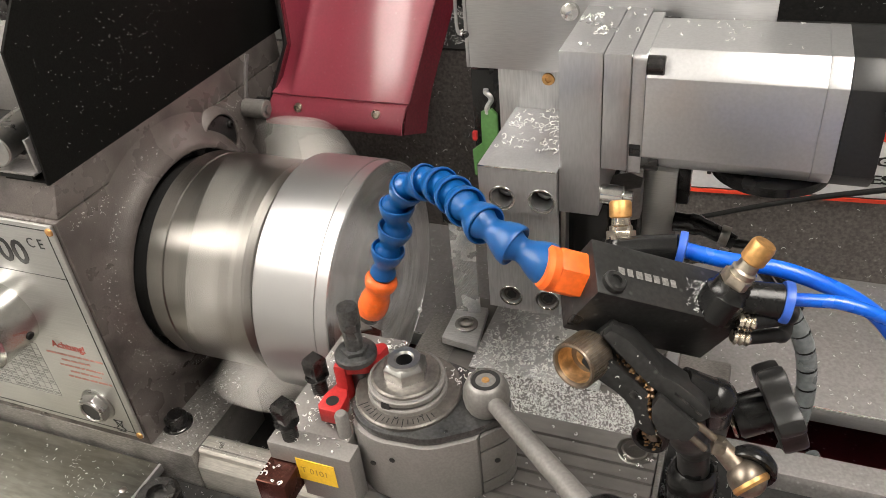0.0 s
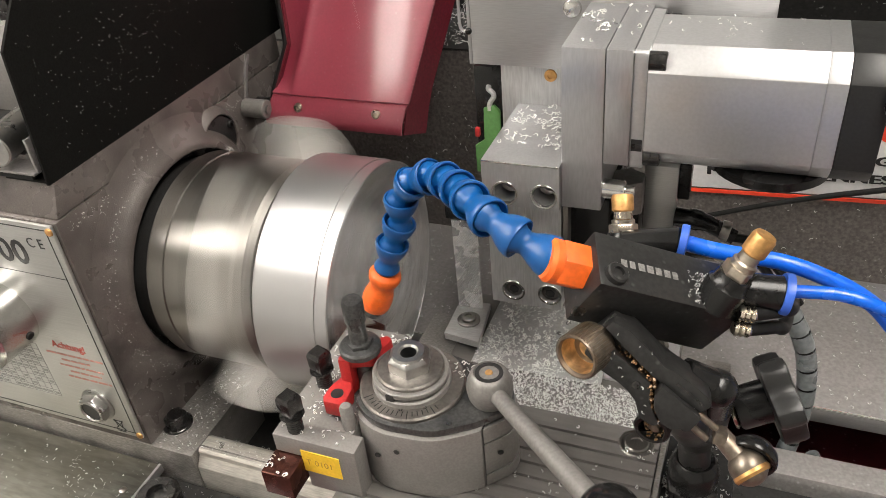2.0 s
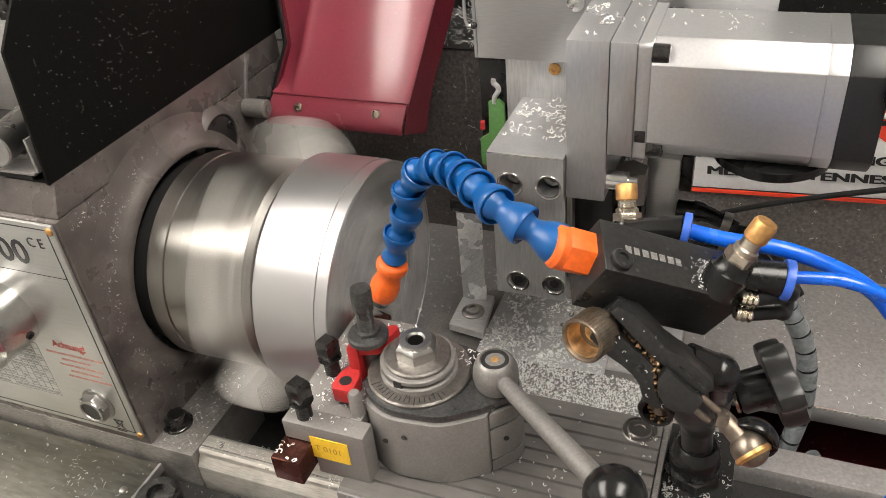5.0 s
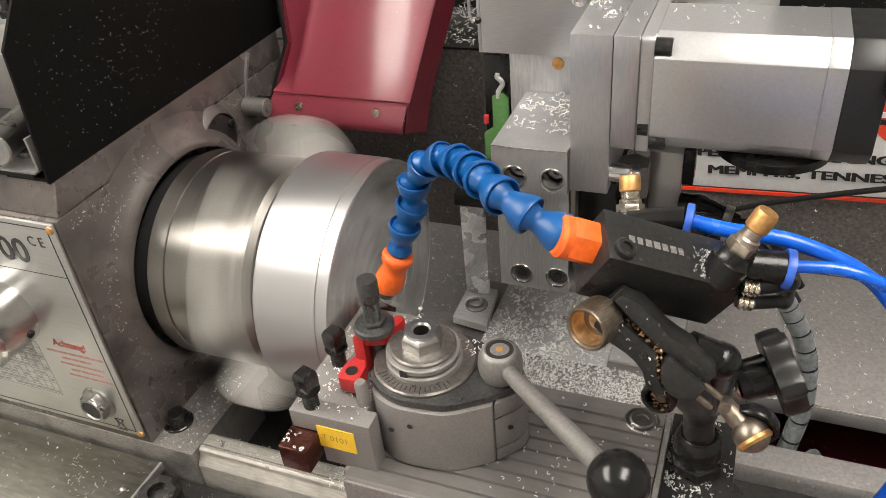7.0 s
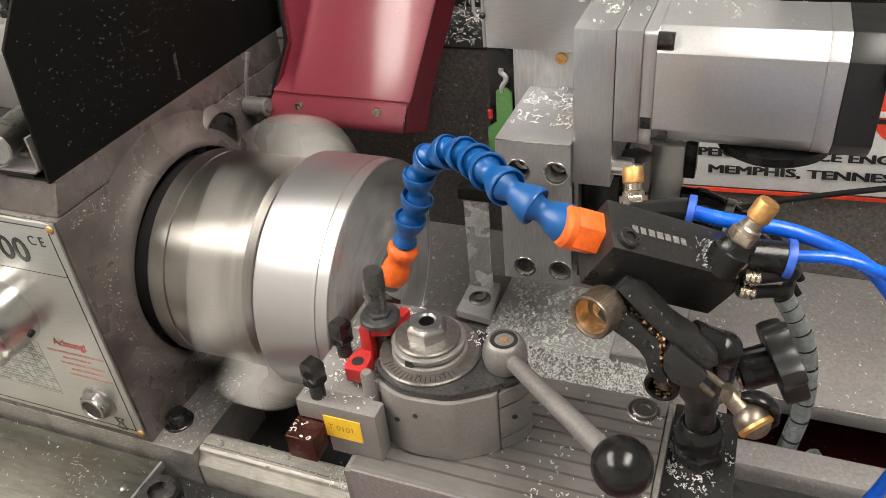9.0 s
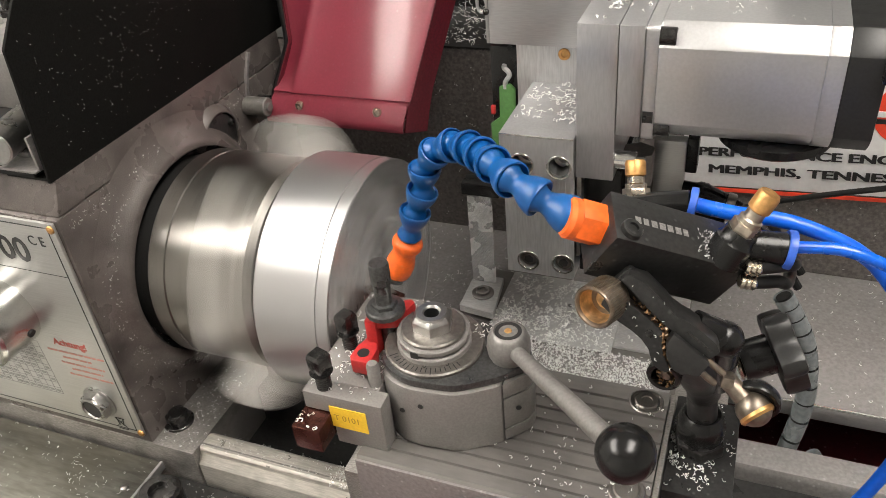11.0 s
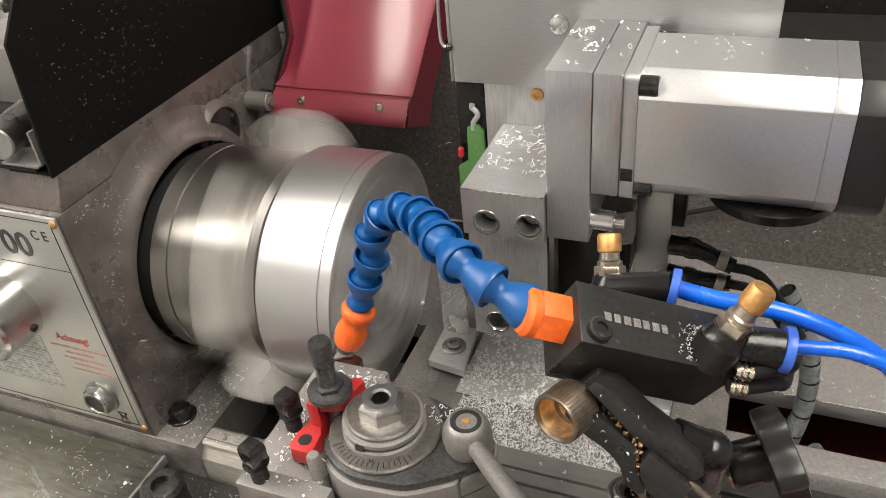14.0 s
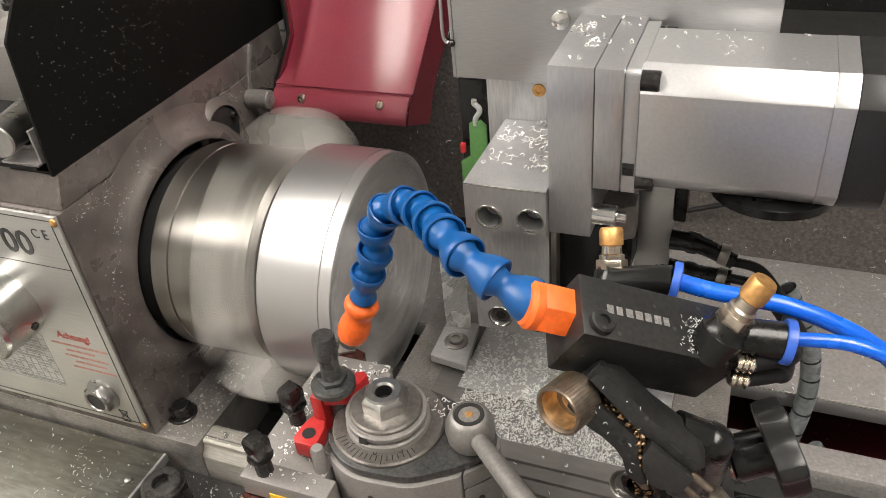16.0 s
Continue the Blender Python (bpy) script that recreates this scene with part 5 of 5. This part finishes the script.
        bm = join(bm, ball(p, rnd.uniform(0.3, 0.9), 6, 0.7, (rnd.uniform(-1, 1), 0.3, 1)))
    solo("residue", bm, M["residue"], "brownish coolant residue in the arm slot", "residue", (160, -107, 62), kind="stuff", on=C)
    sp = [(G @ V(rnd.uniform(-5, 33), rnd.choice((rnd.uniform(-6, 0), rnd.uniform(4, 11))), 7.0), up) for _ in range(20)]
    solo("arm_chips", curls(sp, rnd, 0.15, 0.5, 0.09), M["chip"], "small chips stuck on the black arm", "chips", (160, -107, 62), kind="stuff", on=C)
    c = part("cup", lathe([(7.5, 0), (8.1, 0.8), (8.1, 12.0), (7.8, 12.6), (7.2, 12.6), (6.7, 11.8), (6.5, 5.2), (0, 4.6)], (136.0, -105.6, 72.9), V(-0.38, -0.90, 0.14), 40), M["worn"], a, "knurled cup wheel with a brassy bore")
    part("cup_bore", lathe([(7.0, 12.0), (6.62, 11.0), (6.45, 6.4), (5.6, 5.1), (3.6, 4.9), (3.2, 5.6), (0, 5.8)], (136.0, -105.6, 72.9), V(-0.38, -0.90, 0.14), 32, caps=False), M["bore"], c, "shiny brass bore")
    for k in range(44):
        q = 2 * math.pi * k / 44
        bm = box(8.0, 8.4, -0.3, 0.3, 1.4, 12, 0)
        bm.transform(Matrix.Translation((136.0, -105.6, 72.9)) @ frame_of((-0.38, -0.90, 0.14)) @ Matrix.Rotation(q, 4, "Z"))
        part("knurl", bm, M["worn"], c, smooth=0)
    ka, kb = V(184.6, -79.4, 27.8), V(184.6 + 8.5, -79.4 + 3.1, 27.8 + 3.2)
    kd = (kb - ka).normalized()
    kn = part("star_knob", lathe([(7.6, 0), (8.3, 1), (8.3, 14), (7, 15)], ka, kd, 28), M["plastic"], a, "black star knob")
    o = []
    for k in range(48):
        q = 2 * math.pi * k / 48
        r = 15.6 + 2.4 * math.cos(5 * q)
        o.append((r * math.cos(q), r * math.sin(q)))
    bm = prism(o, 12, 22, 2.2)
    bm.transform(Matrix.Translation(ka) @ frame_of(kd) @ Matrix.Rotation(0.3, 4, "Z"))
    part("knob_star", bm, M["endcap"], kn, smooth=50)
    part("knob_ring", lathe([(6.8, -2), (7.4, -1), (6.2, 0)], ka, kd, 24), M["nickel"], kn)
    sp = scatter(rnd, 90, 161, 189, -98, -42, -36.3, 0.4) + scatter(rnd, 150, 161, 168, -86, -56, -36.3, 0.2) + scatter(rnd, 40, 168, 180, -92, -82, -36.3, 0.4)
    solo("foot_chips", curls(sp, rnd, 0.35, 0.9, 0.12), M["chip"], "chips round the arm's foot", "chips", (174, -70, -36), kind="stuff", on=C)


def build_cables():
    s = thing("spiral_wrapped_cable", "cables in clear spiral wrap hanging over the shelf edge", "cable", (215, 42, -110))
    pts = [(202.6, 40, -3), (209.5, 40, -14.7), (217.6, 40, -32), (222.6, 40, -56), (223.4, 40, -80), (220, 38, -110), (214, 34, -150)]
    part("cable_core", tube(pts, 3.8, 14), M["rubber"], s)
    line = spline(pts, 40)
    n = 11
    per = (len(line) - 1) // n
    for k in range(n):
        seg_ = line[k * per:(k + 1) * per - 1]
        part("wrap_turn", tube([seg_[0], seg_[len(seg_) // 2], seg_[-1]], 5.2, 18, 4, caps=False), M["spiral"], s)
    c = thing("spiral_wrapped_cable", "dark spiral wrapped cable lying in the chip pan", "cable", (250, 45, -150))
    part("cable_core", tube([(235, 46, -118), (246, 44, -135), (258, 40, -150), (280, 30, -153)], 4.6, 14), M["spiral"], c)
    k = thing("black_cable", "thin black cable running along the black sheet", "cable", (200, 174, -30))
    part("cable", tube([(120, 176, -56), (143, 174, -49.6), (201, 172, -26.5), (258.6, 171, -9), (330, 172, 8)], 1.9, 10), M["rubber"], k)


def build_flying_chips():
    out = []
    r2 = random.Random(11)
    for k in range(16):
        o = solo("flying_chip", curls([((0, 0, 0), (0, 0, 1))], r2, 0.8, 1.4, 0.25), M["chip"], "bright aluminium chip flying off the workpiece", "chip", (-5, -35, 20), group="flying chips")
        out.append(o)
    return out


M["knurl"] = mat("knurled strap steel", (0.72, 0.72, 0.72), 0.28, 0.6, 0.1, 420, 60, 0.0, (1, 1, 1), stain=0.3)


def add_knurl(m):
    """Crossed grooves over a material, at 1.3 mm pitch."""
    N, L = m.node_tree.nodes, m.node_tree.links
    b = N["Principled BSDF"]
    tc = N.new("ShaderNodeTexCoord")
    fac = []
    for a in (35, -35):
        mp = N.new("ShaderNodeMapping")
        mp.inputs["Rotation"].default_value = (0, radians(a), 0)
        wv = N.new("ShaderNodeTexWave")
        wv.inputs["Scale"].default_value = 240
        L.new(tc.outputs["Object"], mp.inputs["Vector"])
        L.new(mp.outputs["Vector"], wv.inputs["Vector"])
        fac.append(wv.outputs["Fac"])
    mn = N.new("ShaderNodeMath")
    mn.operation = "MINIMUM"
    L.new(fac[0], mn.inputs[0])
    L.new(fac[1], mn.inputs[1])
    bp = N.new("ShaderNodeBump")
    bp.inputs["Strength"].default_value = 1.0
    bp.inputs["Distance"].default_value = 0.0008
    L.new(mn.outputs[0], bp.inputs["Height"])
    L.new(bp.outputs["Normal"], b.inputs["Normal"])


add_knurl(M["knurl"])

build_room()
build_stand()
build_backsplash()
build_sign()
build_shelf()
build_bed()
build_front_tray()
build_headstock()
build_top_clutter()
build_guard()
build_saddle()
build_chuck()
build_slide()
build_bracket()
build_motor()
build_toolpost()
build_tool_holder()
build_coolant()
build_cables()
FLYING = build_flying_chips()

# cross slide travel, in millimetres away from the operator
TRAVEL = [(0.0, 0.0), (1.0, 2.2), (2.0, 4.55), (3.0, 7.0), (4.0, 9.7), (5.25, 13.4), (6.5, 17.1), (7.5, 20.05), (8.5, 23.1), (9.0, 24.7),
          (10.25, 28.4), (11.5, 32.0), (12.0, 33.6), (12.17, 33.9), (12.26, 29.6), (12.5, 14.7), (12.75, -0.4), (13.0, -15.5), (13.16, -25.2),
          (13.26, -28.6), (13.5, -28.35), (14.0, -27.5), (15.0, -26.2), (16.0, -24.95)]


def motions():
    for ob in CARRIAGE:
        p = ob.location.copy()
        walk(ob, [(t, Matrix.Translation((p.x, p.y + 0.001 * d, p.z))) for t, d in TRAVEL])
    for ob in SPINNING:
        p = ob.location.copy()
        walk(ob, [(k / FPS, Matrix.Translation(p) @ Matrix.Rotation(-radians(89.99) * k + 0.92, 4, "X")) for k in range(int(16 * FPS) + 1)])
    rr = random.Random(23)
    for n, ob in enumerate(FLYING):
        rows, t = [(0.0, Matrix.Translation((-0.004, 0.0, -0.03)))], rr.uniform(0.1, 0.7)
        home = Vector((-0.004, 0.000, -0.03))
        while t < 16.0:
            d = Vector((rr.uniform(-0.9, 0.35), rr.uniform(-0.5, 0.7), rr.uniform(0.2, 1.0))).normalized() * rr.uniform(0.16, 0.3)
            rows.append((t, Matrix.Translation(home)))
            rows.append((min(16.0, t + 0.2), Matrix.Translation(home + d)))
            rows.append((min(16.0, t + 0.4), Matrix.Translation(home + d + Vector((0.05 * d.x, 0.05 * d.y, -0.16)))))
            t += 0.4 + rr.choice((0.2, 0.3, 0.4))
            rows.append((min(16.0, t - 0.1), Matrix.Translation(home)))
        seen, clean = -1, []
        for q in rows:
            if frame(q[0]) > seen:
                clean.append(q)
                seen = frame(q[0])
        if clean[-1][0] < 16.0:
            clean.append((16.0, clean[-1][1]))
        walk(ob, clean)


motions()
